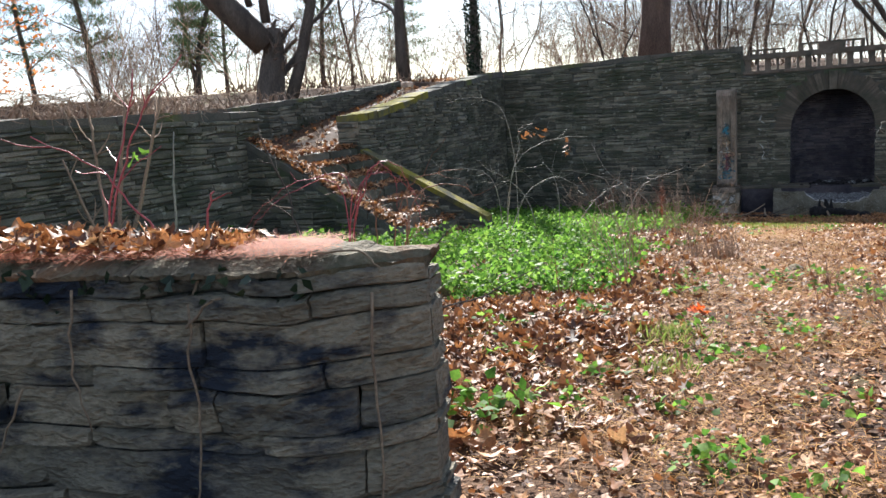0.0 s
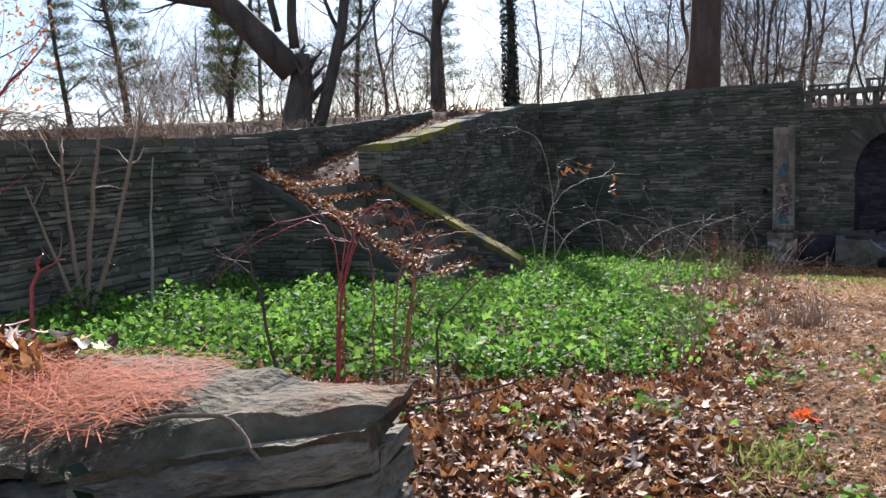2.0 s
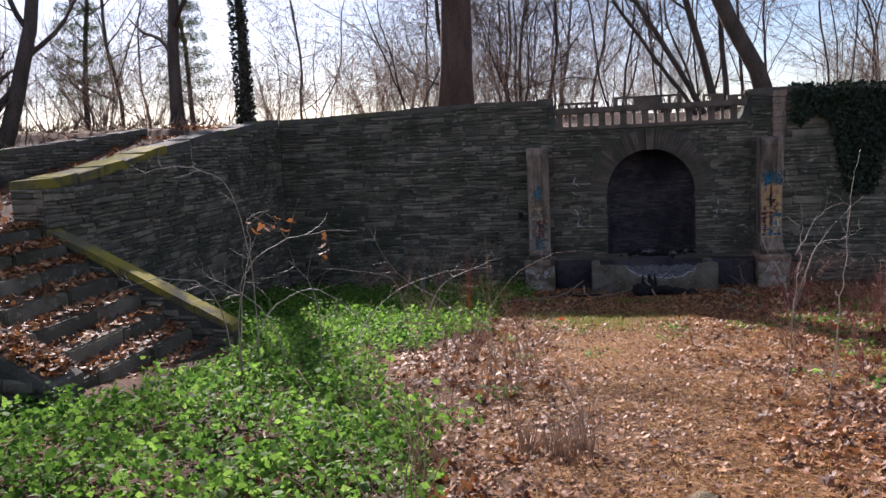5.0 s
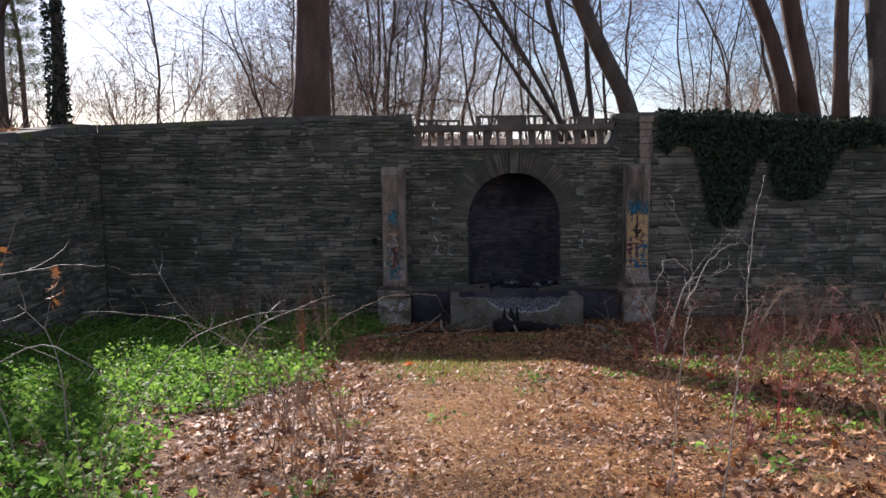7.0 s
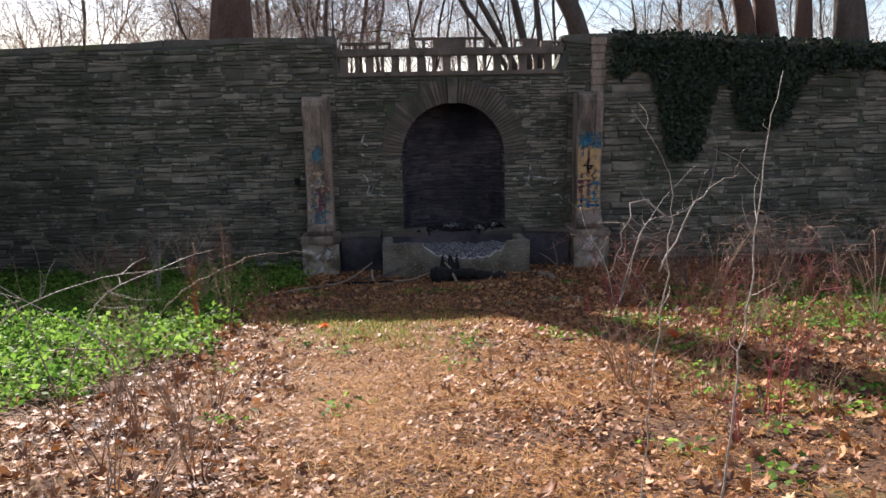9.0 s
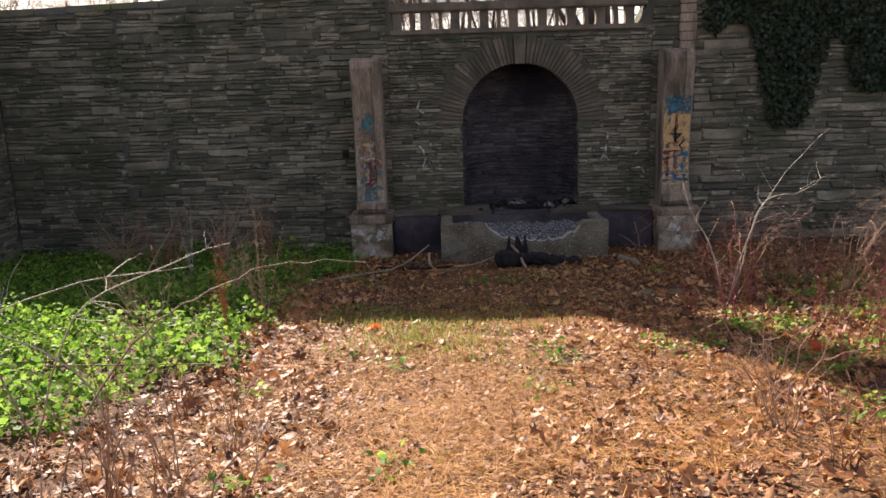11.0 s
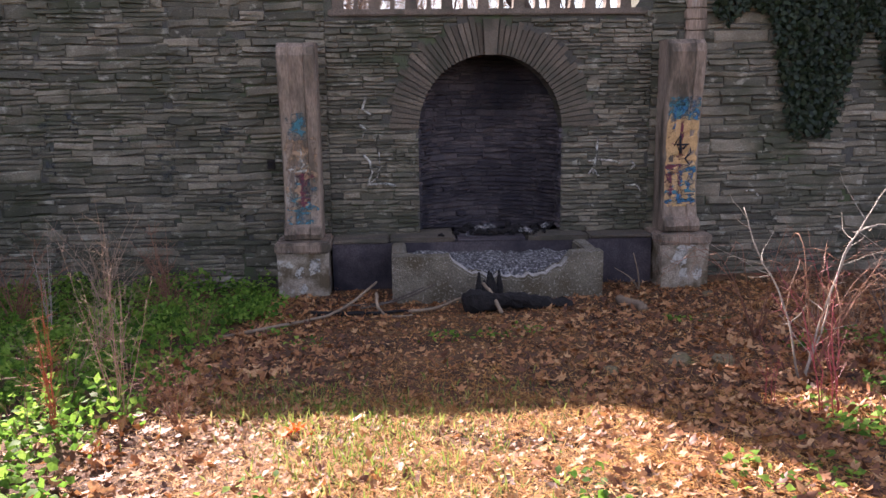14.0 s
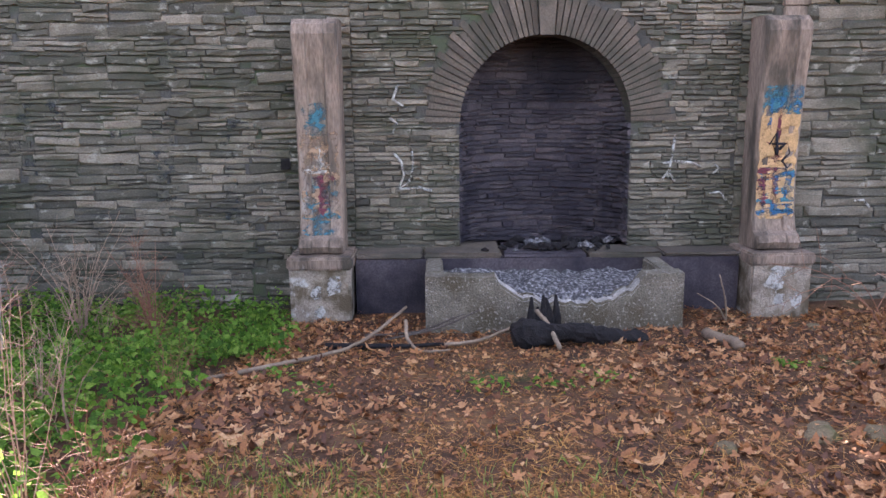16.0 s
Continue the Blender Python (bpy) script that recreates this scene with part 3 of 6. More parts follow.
def build_west_walls():
    r = random.Random(21)
    a = strip_wall("wall_west", STAIR[1], FACE_N - 0.01, 30, w_top, -2.0, BACK_W, FACE_W, "v", "stone wall with a ramped mossy coping beside the stair")
    face = lambda s, z: (Vector((FACE_W, s, z)), Vector((1, 0, 0)))
    tagged(part("far_stones", joined_stones(lay_courses(STAIR[1], FACE_N - 0.06, -1.75, 2.4, w_top, r, (0.05, 0.11), (0.2, 0.7)), face), MAT_STONE, a), kind="stuff")
    end = lambda s, z: (Vector((s, STAIR[1], z)), Vector((0, -1, 0)))
    tagged(part("end_stones", joined_stones(lay_courses(BACK_W, FACE_W, -0.9, 1.4, lambda s: 1.4, r), end), MAT_STONE, a), kind="stuff")
    cp = MB()
    coping(cp, (STAIR[1], -4.7, w_top), BACK_W, FACE_W, "v", r, 0.09)
    part("coping", cp, MAT_MOSS, a, "ramped coping stones thick with yellow-green moss")
    cp = MB()
    coping(cp, (-4.7, FACE_N - 0.02, w_top), BACK_W, FACE_W, "v", r, 0.09)
    part("coping", cp, MAT_COPE, a)
    t2 = lambda v: 1.58 + 0.03 * noise.noise((v * 1.1, 4, 2))
    b = strip_wall("wall_west_2", -30, STAIR[0], 60, t2, -1.2, BACK_W, FACE_W, "v", "dark ledge stone retaining wall with litter along its top")
    tagged(part("far_stones", joined_stones(lay_courses(-20, STAIR[0], -0.7, 1.7, t2, r, (0.05, 0.11), (0.2, 0.7)), face), MAT_STONE, b), kind="stuff")
    cp = MB()
    coping(cp, (-22, STAIR[0], t2), BACK_W, FACE_W, "v", r, 0.06)
    part("coping", cp, MAT_COPE, b)
    t3 = lambda v: float(np.interp(v, [-11.1, -8, -3.8, -0.6], [1.66, 1.74, 2.0, 2.3]))
    c = strip_wall("wall_west_3", -11.4, -0.6, 30, t3, 0.2, -11.3, -11.0, "v", "shaded stone wall behind the stair landing")
    face3 = lambda s, z: (Vector((-11.0, s, z)), Vector((1, 0, 0)))
    tagged(part("far_stones", joined_stones(lay_courses(-11.4, -0.7, 0.7, 2.3, t3, r, (0.05, 0.11), (0.2, 0.6)), face3), MAT_STONE, c), kind="stuff")
    cp = MB()
    coping(cp, (-11.4, -0.6, t3), -11.3, -11.0, "v", r, 0.05)
    part("coping", cp, MAT_COPE, c)


build_west_walls()


def build_stair():
    r = random.Random(31)
    root = thing("stair", "leaf-covered stone steps between sloping cheek walls", "stair", W, kind="structure")
    u0, u1, n = -6.15, -8.75, 8
    z0, z1 = -0.9, 0.88
    for i in range(n):
        a = u0 + (u1 - u0) * i / n
        z = z0 + (z1 - z0) * (i + 1) / n
        for v0, v1 in ((-11.1, -10.1), (-10.09, -9.05), (-9.04, -8.05)):
            mb = MB()
            mb.box(u1 - 0.1 if i == n - 1 else a - (0.45), a + r.uniform(-0.02, 0.02), v0, v1, z - 0.5, z + r.uniform(-0.012, 0.012), 0.02)
            part("step", mb, MAT_STONE_OB, root)
    for v0, v1, zt, zb, ue, nm in ((-11.5, -11.12, 1.22, -0.14, -5.95, "cheek_wall"), (-7.98, -7.76, 0.85, -0.44, -5.95, "cheek_wall")):
        mb = MB()
        mb.prism([(FACE_W, -1.2), (ue, -1.2), (ue, zb - 0.1), (FACE_W, zt - 0.1)], v0, v1)
        ck = fix_normals(part(nm, mb, MAT_MORTAR, root))
        sl = lambda s: zb - 0.12 + (zt - zb) * (s - ue) / (FACE_W - ue)
        for f, nn in ((v0, -1), (v1, 1)):
            pl = lambda s, z: (Vector((s, f, z)), Vector((0, nn, 0)))
            tagged(part("cheek_stones", joined_stones(lay_courses(FACE_W, ue, -0.9, 1.3, sl, r), pl), MAT_STONE, ck), kind="stuff")
        k = 5
        for i in range(k):
            ua, ub = FACE_W + (ue - FACE_W) * i / k, FACE_W + (ue - FACE_W) * (i + 1) / k
            za, zc = zt + (zb - zt) * i / k, zt + (zb - zt) * (i + 1) / k
            mb = MB()
            mb.prism([(ua + 0.006, za - 0.1), (ub - 0.006, zc - 0.1), (ub - 0.006, zc), (ua + 0.006, za)], v0 - 0.03 + r.uniform(-0.01, 0.01), v1 + 0.03)
            fix_normals(part("cheek_coping", mb, MAT_MOSS if v0 > -9 else MAT_COPE, root, "sloping coping slab furred with moss"))


build_stair()


# ---- niche bay: balustrade, consoles, basin ----
def build_balustrade():
    r = random.Random(41)
    root = thing("balustrade", "weathered concrete balustrade with broken openwork cresting", "balustrade", W)
    f0, f1 = FACE_N - 0.02, FACE_N + 0.24
    mb = MB()
    mb.box(-2.05, 2.02, FACE_N - 0.06, BACK_N, 1.85, 1.93, 0.015)
    part("bottom_rail", mb, MAT_RAIL, root)
    mb = MB()
    mb.box(-2.05, 2.02, f0 - 0.03, f1 + 0.03, 2.2, 2.33, 0.02)
    part("top_rail", mb, MAT_RAIL, root)
    u = -1.93
    i = 0
    while u < 1.95:
        thick = 0.15 if i % 2 == 0 else 0.07
        mb = MB()
        if u < 0.7 or i % 2 == 0 or r.random() < 0.6:
            c = u
            # a turned baluster, squared at the ends
            pts = [1.92, 1.95, 1.99, 2.06, 2.13, 2.17, 2.21]
            w = [1.0, 1.0, 0.72, 0.9, 0.72, 1.0, 1.0] if i % 2 else [1, 1, 0.92, 0.95, 0.92, 1, 1]
            vs = []
            for z, k in zip(pts, w):
                h = thick / 2 * k
                vs += [(c - h, f0 + 0.04, z), (c + h, f0 + 0.04, z), (c + h, f1 - 0.06, z), (c - h, f1 - 0.06, z)]
            n = len(pts)
            mb.add(vs, [(a * 4 + b, a * 4 + (b + 1) % 4, a * 4 + 4 + (b + 1) % 4, a * 4 + 4 + b) for a in range(n - 1) for b in range(4)] + [(3, 2, 1, 0), tuple(4 * n - 4 + b for b in range(4))])
            part("baluster", mb, MAT_RAIL, root)
        u += 0.23
        i += 1
    # cresting: frames pierced by small square holes, partly lost
    def crest(a, b, z1, holes):
        mb = MB()
        g0, g1 = f0 + 0.04, f0 + 0.17
        zb, zt = 2.32, z1
        mb.box(a, b, g0, g1, zt - 0.045, zt, 0.008, r, 0.004)
        mb.box(a, b, g0, g1, zb, zb + 0.02)
        edges = sorted(holes)
        x = a
        for h0, h1 in edges:
            mb.box(x, h0, g0, g1, zb + 0.01, zt - 0.03)
            x = h1
        mb.box(x, b, g0, g1, zb + 0.01, zt - 0.03)
        part("cresting", mb, MAT_RAIL, root, "pierced cresting block")
    crest(-1.95, -1.08, 2.45, [(-1.9, -1.74), (-1.68, -1.58), (-1.52, -1.36), (-1.3, -1.13)])
    crest(-0.76, 0.68, 2.52, [(-0.66, -0.52), (-0.47, -0.33), (0.26, 0.4), (0.45, 0.59)])
    crest(1.12, 1.55, 2.48, [(1.17, 1.28)])
    crest(1.62, 2.0, 2.44, [(1.84, 1.95)])
    # fallen end of the rail, heaped with rubble
    mb = MB()
    for _ in range(16):
        x, z = r.uniform(1.98, 2.6), r.uniform(2.3, 2.46)
        s = r.uniform(0.05, 0.11)
        mb.box(x - s, x + s, FACE_N + 0.05, FACE_N + 0.05 + 2 * s, z - s * 0.6, z + s * 0.6, 0.02, r, 0.012)
    part("rubble", mb, MAT_STONE, root)


build_balustrade()


def build_console(uc, kind, sg):
    r = random.Random(50 + sg)
    lab = "tall scrolled concrete console on a stained block, sprayed with blue graffiti" if kind else "tall scrolled concrete console on a block, faintly sprayed with paint"
    root = thing("console", lab, "pilaster", W @ pose(uc, 0, 0), group="consoles beside the niche")
    mb = MB()
    mb.box(-0.32, 0.32, 0.02, FACE_N, -1.85, -1.03, 0.02, r, 0.005)
    blk = part("pedestal", mb, MAT_BASE, root, "stained pedestal block with flaking paint")
    mb = MB()
    mb.box(-0.345, 0.345, -0.015, FACE_N, -1.05, -0.92, 0.022, r, 0.004)
    part("cap", mb, MAT_CONC, root)
    # side profile: a long S, rolled over at the top and curling out at the foot
    prof = [(0.28, -0.92), (0.16, -0.9), (0.12, -0.83), (0.16, -0.76), (0.25, -0.72), (0.31, -0.55), (0.335, -0.2), (0.325, 0.2), (0.29, 0.6), (0.24, 0.95), (0.2, 1.2), (0.185, 1.36), (0.22, 1.46), (0.3, 1.515), (0.42, 1.52), (0.52, 1.48)]
    n = len(prof)
    cols = [(-0.235, 0.035), (-0.215, 0.0), (-0.1, 0.0), (-0.085, 0.03), (0.085, 0.03), (0.1, 0.0), (0.215, 0.0), (0.235, 0.035)]
    mb = MB()
    vs = [(x, y + dy, z) for y, z in prof for x, dy in cols]
    k = len(cols)
    vs += [(x, FACE_N + 0.01, z) for y, z in prof for x in (-0.235, 0.235)]
    fs = [(i * k + j, i * k + j + 1, (i + 1) * k + j + 1, (i + 1) * k + j) for i in range(n - 1) for j in range(k - 1)]
    o = n * k
    for i in range(n - 1):
        fs.append((i * k, (i + 1) * k, o + 2 * i + 2, o + 2 * i))
        fs.append((i * k + k - 1, o + 2 * i + 1, o + 2 * i + 3, (i + 1) * k + k - 1))
    fs.append(tuple((n - 1) * k + j for j in range(k)) + (o + 2 * n - 1, o + 2 * n - 2))
    mb.add(vs, fs)
    sh = fix_normals(part("shaft", mb, MAT_CONC, root))
    front = lambda z: float(np.interp(z, [p[1] for p in prof[4:]], [p[0] for p in prof[4:]]))

    def daub(cx, cz, w, h, mat, lift, ragged=0.25, nm="painted_patch", lab=""):
        """A ragged patch of paint that follows the shaft."""
        mb = MB()
        m = 30
        vs, fs = [], []
        for i in range(m + 1):
            z = cz - h / 2 + h * i / m
            e = math.sin(math.pi * (i + 0.5) / (m + 1)) ** 0.35
            e = min(1.0, 2.2 * e)
            a = cx - w / 2 * e * (1 + ragged * 2.6 * noise.noise((cx * 9, z * 16, 2)) + ragged * 1.5 * noise.noise((cx * 9, z * 47, 3)) + r.uniform(-0.12, 0.12))
            b = cx + w / 2 * e * (1 + ragged * 2.6 * noise.noise((cx * 9, z * 16, 7)) + ragged * 1.5 * noise.noise((cx * 9, z * 47, 8)) + r.uniform(-0.12, 0.12))
            a, b = max(a, -0.205), min(b, 0.205)
            for j in range(5):
                x = a + (b - a) * j / 4
                yy = front(z) + (0.032 if abs(x) < 0.085 else (0.0 if abs(x) > 0.1 else 0.03 * (0.1 - abs(x)) / 0.015))
                vs.append((x, yy - lift, z))
        fs = [(i * 5 + j, i * 5 + j + 1, i * 5 + j + 6, i * 5 + j + 5) for i in range(m) for j in range(4)]
        mb.add(vs, fs)
        part(nm, mb, mat, sh, lab)
    if kind:
        daub(0, 0.0, 0.42, 1.2, MAT_OCHRE, 0.006, 0.06)
        daub(0.0, 0.66, 0.42, 0.3, MAT_TEAL, 0.010, 0.12)
        daub(0.06, 0.66, 0.26, 0.26, MAT_BLUE, 0.014, 0.3)
        daub(-0.1, 0.52, 0.06, 0.34, MAT_BLUE, 0.013, 0.4)
        daub(-0.02, 0.3, 0.15, 0.6, MAT_MAROON, 0.012, 0.4)
        daub(0.0, -0.3, 0.36, 0.5, MAT_TEAL, 0.010, 0.25)
        daub(-0.06, -0.26, 0.24, 0.42, MAT_MAROON, 0.015, 0.4)
        daub(0.08, -0.22, 0.14, 0.3, MAT_BLUE, 0.017, 0.4)
        daub(-0.02, -0.5, 0.36, 0.14, MAT_BLUE, 0.018, 0.2)
        stroke = MB()
        for pts in ([(-0.1, 0.18), (-0.02, 0.32), (0.0, 0.08), (-0.06, 0.2), (0.12, 0.2)], [(0.02, 0.14), (0.1, 0.22), (0.13, 0.1), (0.06, 0.02), (0.12, -0.06), (0.15, 0.0)]):
            stroke.tube([(x, front(z) + 0.012, z) for x, z in pts], [0.017] * len(pts), 6)
        part("graffiti_tag", stroke, MAT_BLACK, sh, "black looping spray tag", True)
    else:
        daub(0.0, -0.1, 0.4, 0.95, MAT_OCHRE2, 0.005, 0.2)
        daub(0.0, -0.42, 0.3, 0.62, MAT_TEAL, 0.008, 0.35)
        daub(0.03, -0.3, 0.14, 0.44, MAT_MAROON, 0.010, 0.5)
        daub(-0.02, 0.5, 0.2, 0.34, MAT_TEAL, 0.006, 0.4)
        daub(-0.02, -0.02, 0.18, 0.1, MAT_CHALK, 0.008, 0.4)
        daub(0.0, 0.12, 0.1, 0.2, MAT_CHALK, 0.006, 0.5)
    # flaking white on the block
    for _ in range(5 if kind else 3):
        mb = MB()
        cx, cz, s = r.uniform(-0.2, 0.2), r.uniform(-1.5, -1.12), r.uniform(0.05, 0.1)
        pts = [(cx + s * r.uniform(0.6, 1.2) * math.cos(a), cz + 1.4 * s * r.uniform(0.6, 1.2) * math.sin(a)) for a in [2 * math.pi * i / 9 for i in range(9)]]
        mb.add([(x, 0.012, z) for x, z in pts], [tuple(range(8, -1, -1))])
        part("flaked_paint", mb, MAT_CHALK, blk)


build_console(-2.43, 0, 1)
build_console(2.43, 1, 2)


def build_basin():
    r = random.Random(61)
    # low ledge wall behind the basin
    lw = thing("ledge", "dark stone ledge under the niche", "ledge", W)
    for a, b in ((-2.08, -1.36), (-1.34, -0.5), (-0.48, 0.42), (0.44, 1.24), (1.26, 2.08)):
        mb = MB()
        mb.box(a, b, 0.27 + r.uniform(0, 0.03), FACE_N + 0.3, -1.0 + r.uniform(-0.01, 0.01), -0.94 + r.uniform(-0.012, 0.012), 0.015, r, 0.008)
        part("ledge_slab", mb, MAT_ARCH if abs(a + b) > 1.6 else MAT_DARK, lw)
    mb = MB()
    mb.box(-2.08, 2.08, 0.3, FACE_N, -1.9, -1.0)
    part("plinth", mb, MAT_DARK, lw)
    root = thing("basin", "pebbly concrete basin with a smashed rim, full of ash", "basin", W)
    x0, x1, y0, y1, zb, zt = -1.32, 1.2, -0.62, 0.28, -1.85, -0.985
    # front wall with the broken notch
    prof = [(x0, zt), (-0.64, zt - 0.02), (-0.6, zt - 0.07), (-0.5, zt - 0.16), (-0.42, zt - 0.22), (-0.2, zt - 0.25), (0.1, zt - 0.27), (0.4, zt - 0.265), (0.58, zt - 0.22), (0.7, zt - 0.14), (0.77, zt - 0.05), (0.83, zt + 0.0), (x1, zt + 0.01)]
    fine = []
    for (xa, za), (xb, zc) in zip(prof, prof[1:]):
        m = max(1, int((xb - xa) / 0.05))
        for i in range(m):
            q = i / m
            rough = 0.03 if -0.66 < xa + (xb - xa) * q < 0.82 else 0.004
            fine.append((xa + (xb - xa) * q, za + (zc - za) * q + r.uniform(-rough, rough)))
    fine.append(prof[-1])
    mb, tp = MB(), MB()
    for (xa, za), (xb, zc) in zip(fine, fine[1:]):
        t = 0.2
        brk = -0.63 < (xa + xb) / 2 < 0.8
        mb.add([(xa, y0, zb), (xb, y0, zb), (xb, y0, zc), (xa, y0, za), (xa, y0 + t, zb), (xb, y0 + t, zb), (xb, y0 + t, zc), (xa, y0 + t, za)],
               [(0, 1, 2, 3), (7, 6, 5, 4)] + ([] if brk else [(3, 2, 6, 7)]))
        if brk:
            d = r.uniform(-0.02, 0.015)
            tp.add([(xa, y0 - 0.004, za - 0.035), (xb, y0 - 0.004, zc - 0.035), (xb, y0 + 0.05, zc + 0.02 + d), (xa, y0 + 0.05, za + 0.02 + d), (xb, y0 + t + 0.004, zc - 0.02), (xa, y0 + t + 0.004, za - 0.02)],
                   [(0, 1, 2, 3), (3, 2, 4, 5)])
    fix_normals(part("front_wall", mb, MAT_BASIN, root))
    fix_normals(part("broken_edge", tp, MAT_BREAK, root, "pale freshly broken concrete edge"))
    for a, b in ((x0, x0 + 0.18), (x1 - 0.18, x1)):
        mb = MB()
        mb.box(a + (0.002 if a == x0 else 0), b - (0.002 if b == x1 else 0), y0 + 0.2, y1, zb, zt + r.uniform(-0.01, 0.008), 0.02, r, 0.006)
        part("side_wall", mb, MAT_BASIN, root)
    # bed of ash, lumpy
    mb = MB()
    nx, ny = 34, 12
    xs = [x0 + 0.15 + (x1 - x0 - 0.3) * i / nx for i in range(nx + 1)]
    ys = [y0 + 0.08 + (y1 + 0.02 - y0 - 0.08) * j / ny for j in range(ny + 1)]
    mb.add([(x, y, -1.17 - 0.2 * math.exp(-((y - y0 - 0.08) / 0.14)) + 0.05 * noise.noise((x * 3, y * 3, 1)) + 0.05 * noise.noise((x * 11, y * 11, 5)) + 0.04 * (y - y0)) for y in ys for x in xs],
           [(j * (nx + 1) + i, j * (nx + 1) + i + 1, (j + 1) * (nx + 1) + i + 1, (j + 1) * (nx + 1) + i) for j in range(ny) for i in range(nx)])
    part("ash_bed", mb, MAT_ASH, root, "grey-white wood ash and cinders")


build_basin()


# ---- parapet by the start of the walk ----
def nose(x):
    """How far back the parapet's face lies, falling away at the broken end."""
    return 0.28 + 0.24 * max(0.0, (x + 0.42) / 0.42) ** 1.4


def build_parapet():
    r = random.Random(71)
    m = pose(-0.15, 2.2, 0, 0, 0, -14)
    root = thing("parapet", "low broken stone parapet topped with fallen leaves and pine needles", "wall", m, kind="structure")
    depth, face_top = 0.74, 0.98

    def stone(x0, x1, y0, y1, z0, z1):
        """A rough block whose face bulges and whose bed joints wander."""
        mb = MB()
        n = max(2, int((x1 - x0) / 0.045))
        vs, k = [], 9
        for i in range(n + 1):
            x = x0 + (x1 - x0) * i / n
            w = 0.022 * noise.noise((x * 3.3, z0 * 5, 2.0))
            w2 = 0.022 * noise.noise((x * 3.3, z1 * 5, 2.0))
            e = 0.02 if i in (0, n) else 0.0
            b = lambda s: 0.034 * noise.noise((x * 4, (z0 + s * (z1 - z0)) * 6, 4.0)) + 0.022 * noise.noise((x * 10, (z0 + s * (z1 - z0)) * 15, 1.0)) + 0.012 * noise.noise((x * 34, (z0 + s * (z1 - z0)) * 40, 6.0))
            yy = y0 + nose(x)
            vs += [(x, max(y1, yy + 0.05), z0 + w), (x, yy + 0.006 + e, z0 + w + 0.002), *[(x, yy + b(s) + e * 0.5, z0 + w + (z1 - z0) * s) for s in (0.15, 0.33, 0.5, 0.67, 0.85)], (x, yy + 0.005 + e, z1 + w2 - 0.002), (x, max(y1, yy + 0.05), z1 + w2)]
        fs = [(i * k + j, i * k + (j + 1) % k, i * k + k + (j + 1) % k, i * k + k + j) for i in range(n) for j in range(k)]
        fs += [tuple(range(k - 1, -1, -1)), tuple(n * k + j for j in range(k))]
        mb.add(vs, fs)
        fix_normals(part("stone", mb, MAT_FRONT, root, smooth=False))

    mb = MB()
    mb.box(-5.98, -0.36, 0.37, depth - 0.04, -0.6, face_top - 0.02)
    mb.box(-0.36, -0.05, 0.56, depth - 0.04, -0.6, face_top - 0.02)
    part("core", mb, MAT_MORTAR, root)
    z = -0.3
    while z < face_top - 0.01:
        h = r.choice((0.055, 0.075, 0.1, 0.14, 0.19)) * r.uniform(0.85, 1.15)
        if face_top - z - h < 0.05:
            h = face_top - z
        x = 0.0
        while x > -6:
            w = r.uniform(0.18, 0.75)
            a = max(x - w, -6)
            stone(a + 0.004, x - 0.004, r.choice((-0.012, 0.0, 0.006, 0.018, 0.045)) + r.uniform(-0.006, 0.007), 0.2, z + 0.002, z + h - 0.002)
            x = a
        mb = MB()
        mb.box(-0.12, r.uniform(-0.01, 0.015), 0.55, depth, z + 0.003, min(z + h - 0.003, 0.92), min(0.015, h / 4), r, 0.008)
        part("stone", mb, MAT_FRONT, root)
        z += h
    x = 0.0
    while x > -6:
        w = r.uniform(0.8, 1.3)
        a = max(x - w, -6)
        mb = MB()
        n = 44
        rows = []
        for i in range(n + 1):
            xx = a + 0.004 + (x - a - 0.008) * i / n
            zt = 1.025 - 0.03 * max(0, (xx + 0.5) / 0.5)
            cut = nose(xx) + 0.05 * noise.noise((xx * 5, 1, 1)) + 0.05 * noise.noise((xx * 13, 1, 1)) + 0.03 * noise.noise((xx * 37, 1, 1))
            wz = lambda y: 0.03 * noise.noise((xx * 3, y * 4, 8)) + 0.016 * noise.noise((xx * 13, y * 13, 8))
            y0 = 0.0 + cut
            rows.append([(xx, y0, face_top - 0.005), (xx, y0 - 0.008, face_top + 0.012 + 0.012 * noise.noise((xx * 19, 7, 1))), (xx, y0 + 0.02, max(zt - 0.02 + wz(0), face_top + 0.014) - 0.05 * max(0, (xx + 0.5) / 0.5))] + [(xx, y0 + 0.09 + (depth - y0 - 0.09) * q, zt + wz(q)) for q in (0, 0.33, 0.66, 1)] + [(xx, depth + 0.02 * noise.noise((xx * 5, 3, 3)), face_top - 0.005)])
        k = len(rows[0])
        fs = [(i * k + j, i * k + (j + 1) % k, i * k + k + (j + 1) % k, i * k + k + j) for i in range(n) for j in range(k)]
        fs += [tuple(range(k - 1, -1, -1)), tuple(n * k + j for j in range(k))]
        mb.add([p for row in rows for p in row], fs)
        fix_normals(part("capstone", mb, MAT_CAP, root))
        x = a
    return m


PARAPET = build_parapet()


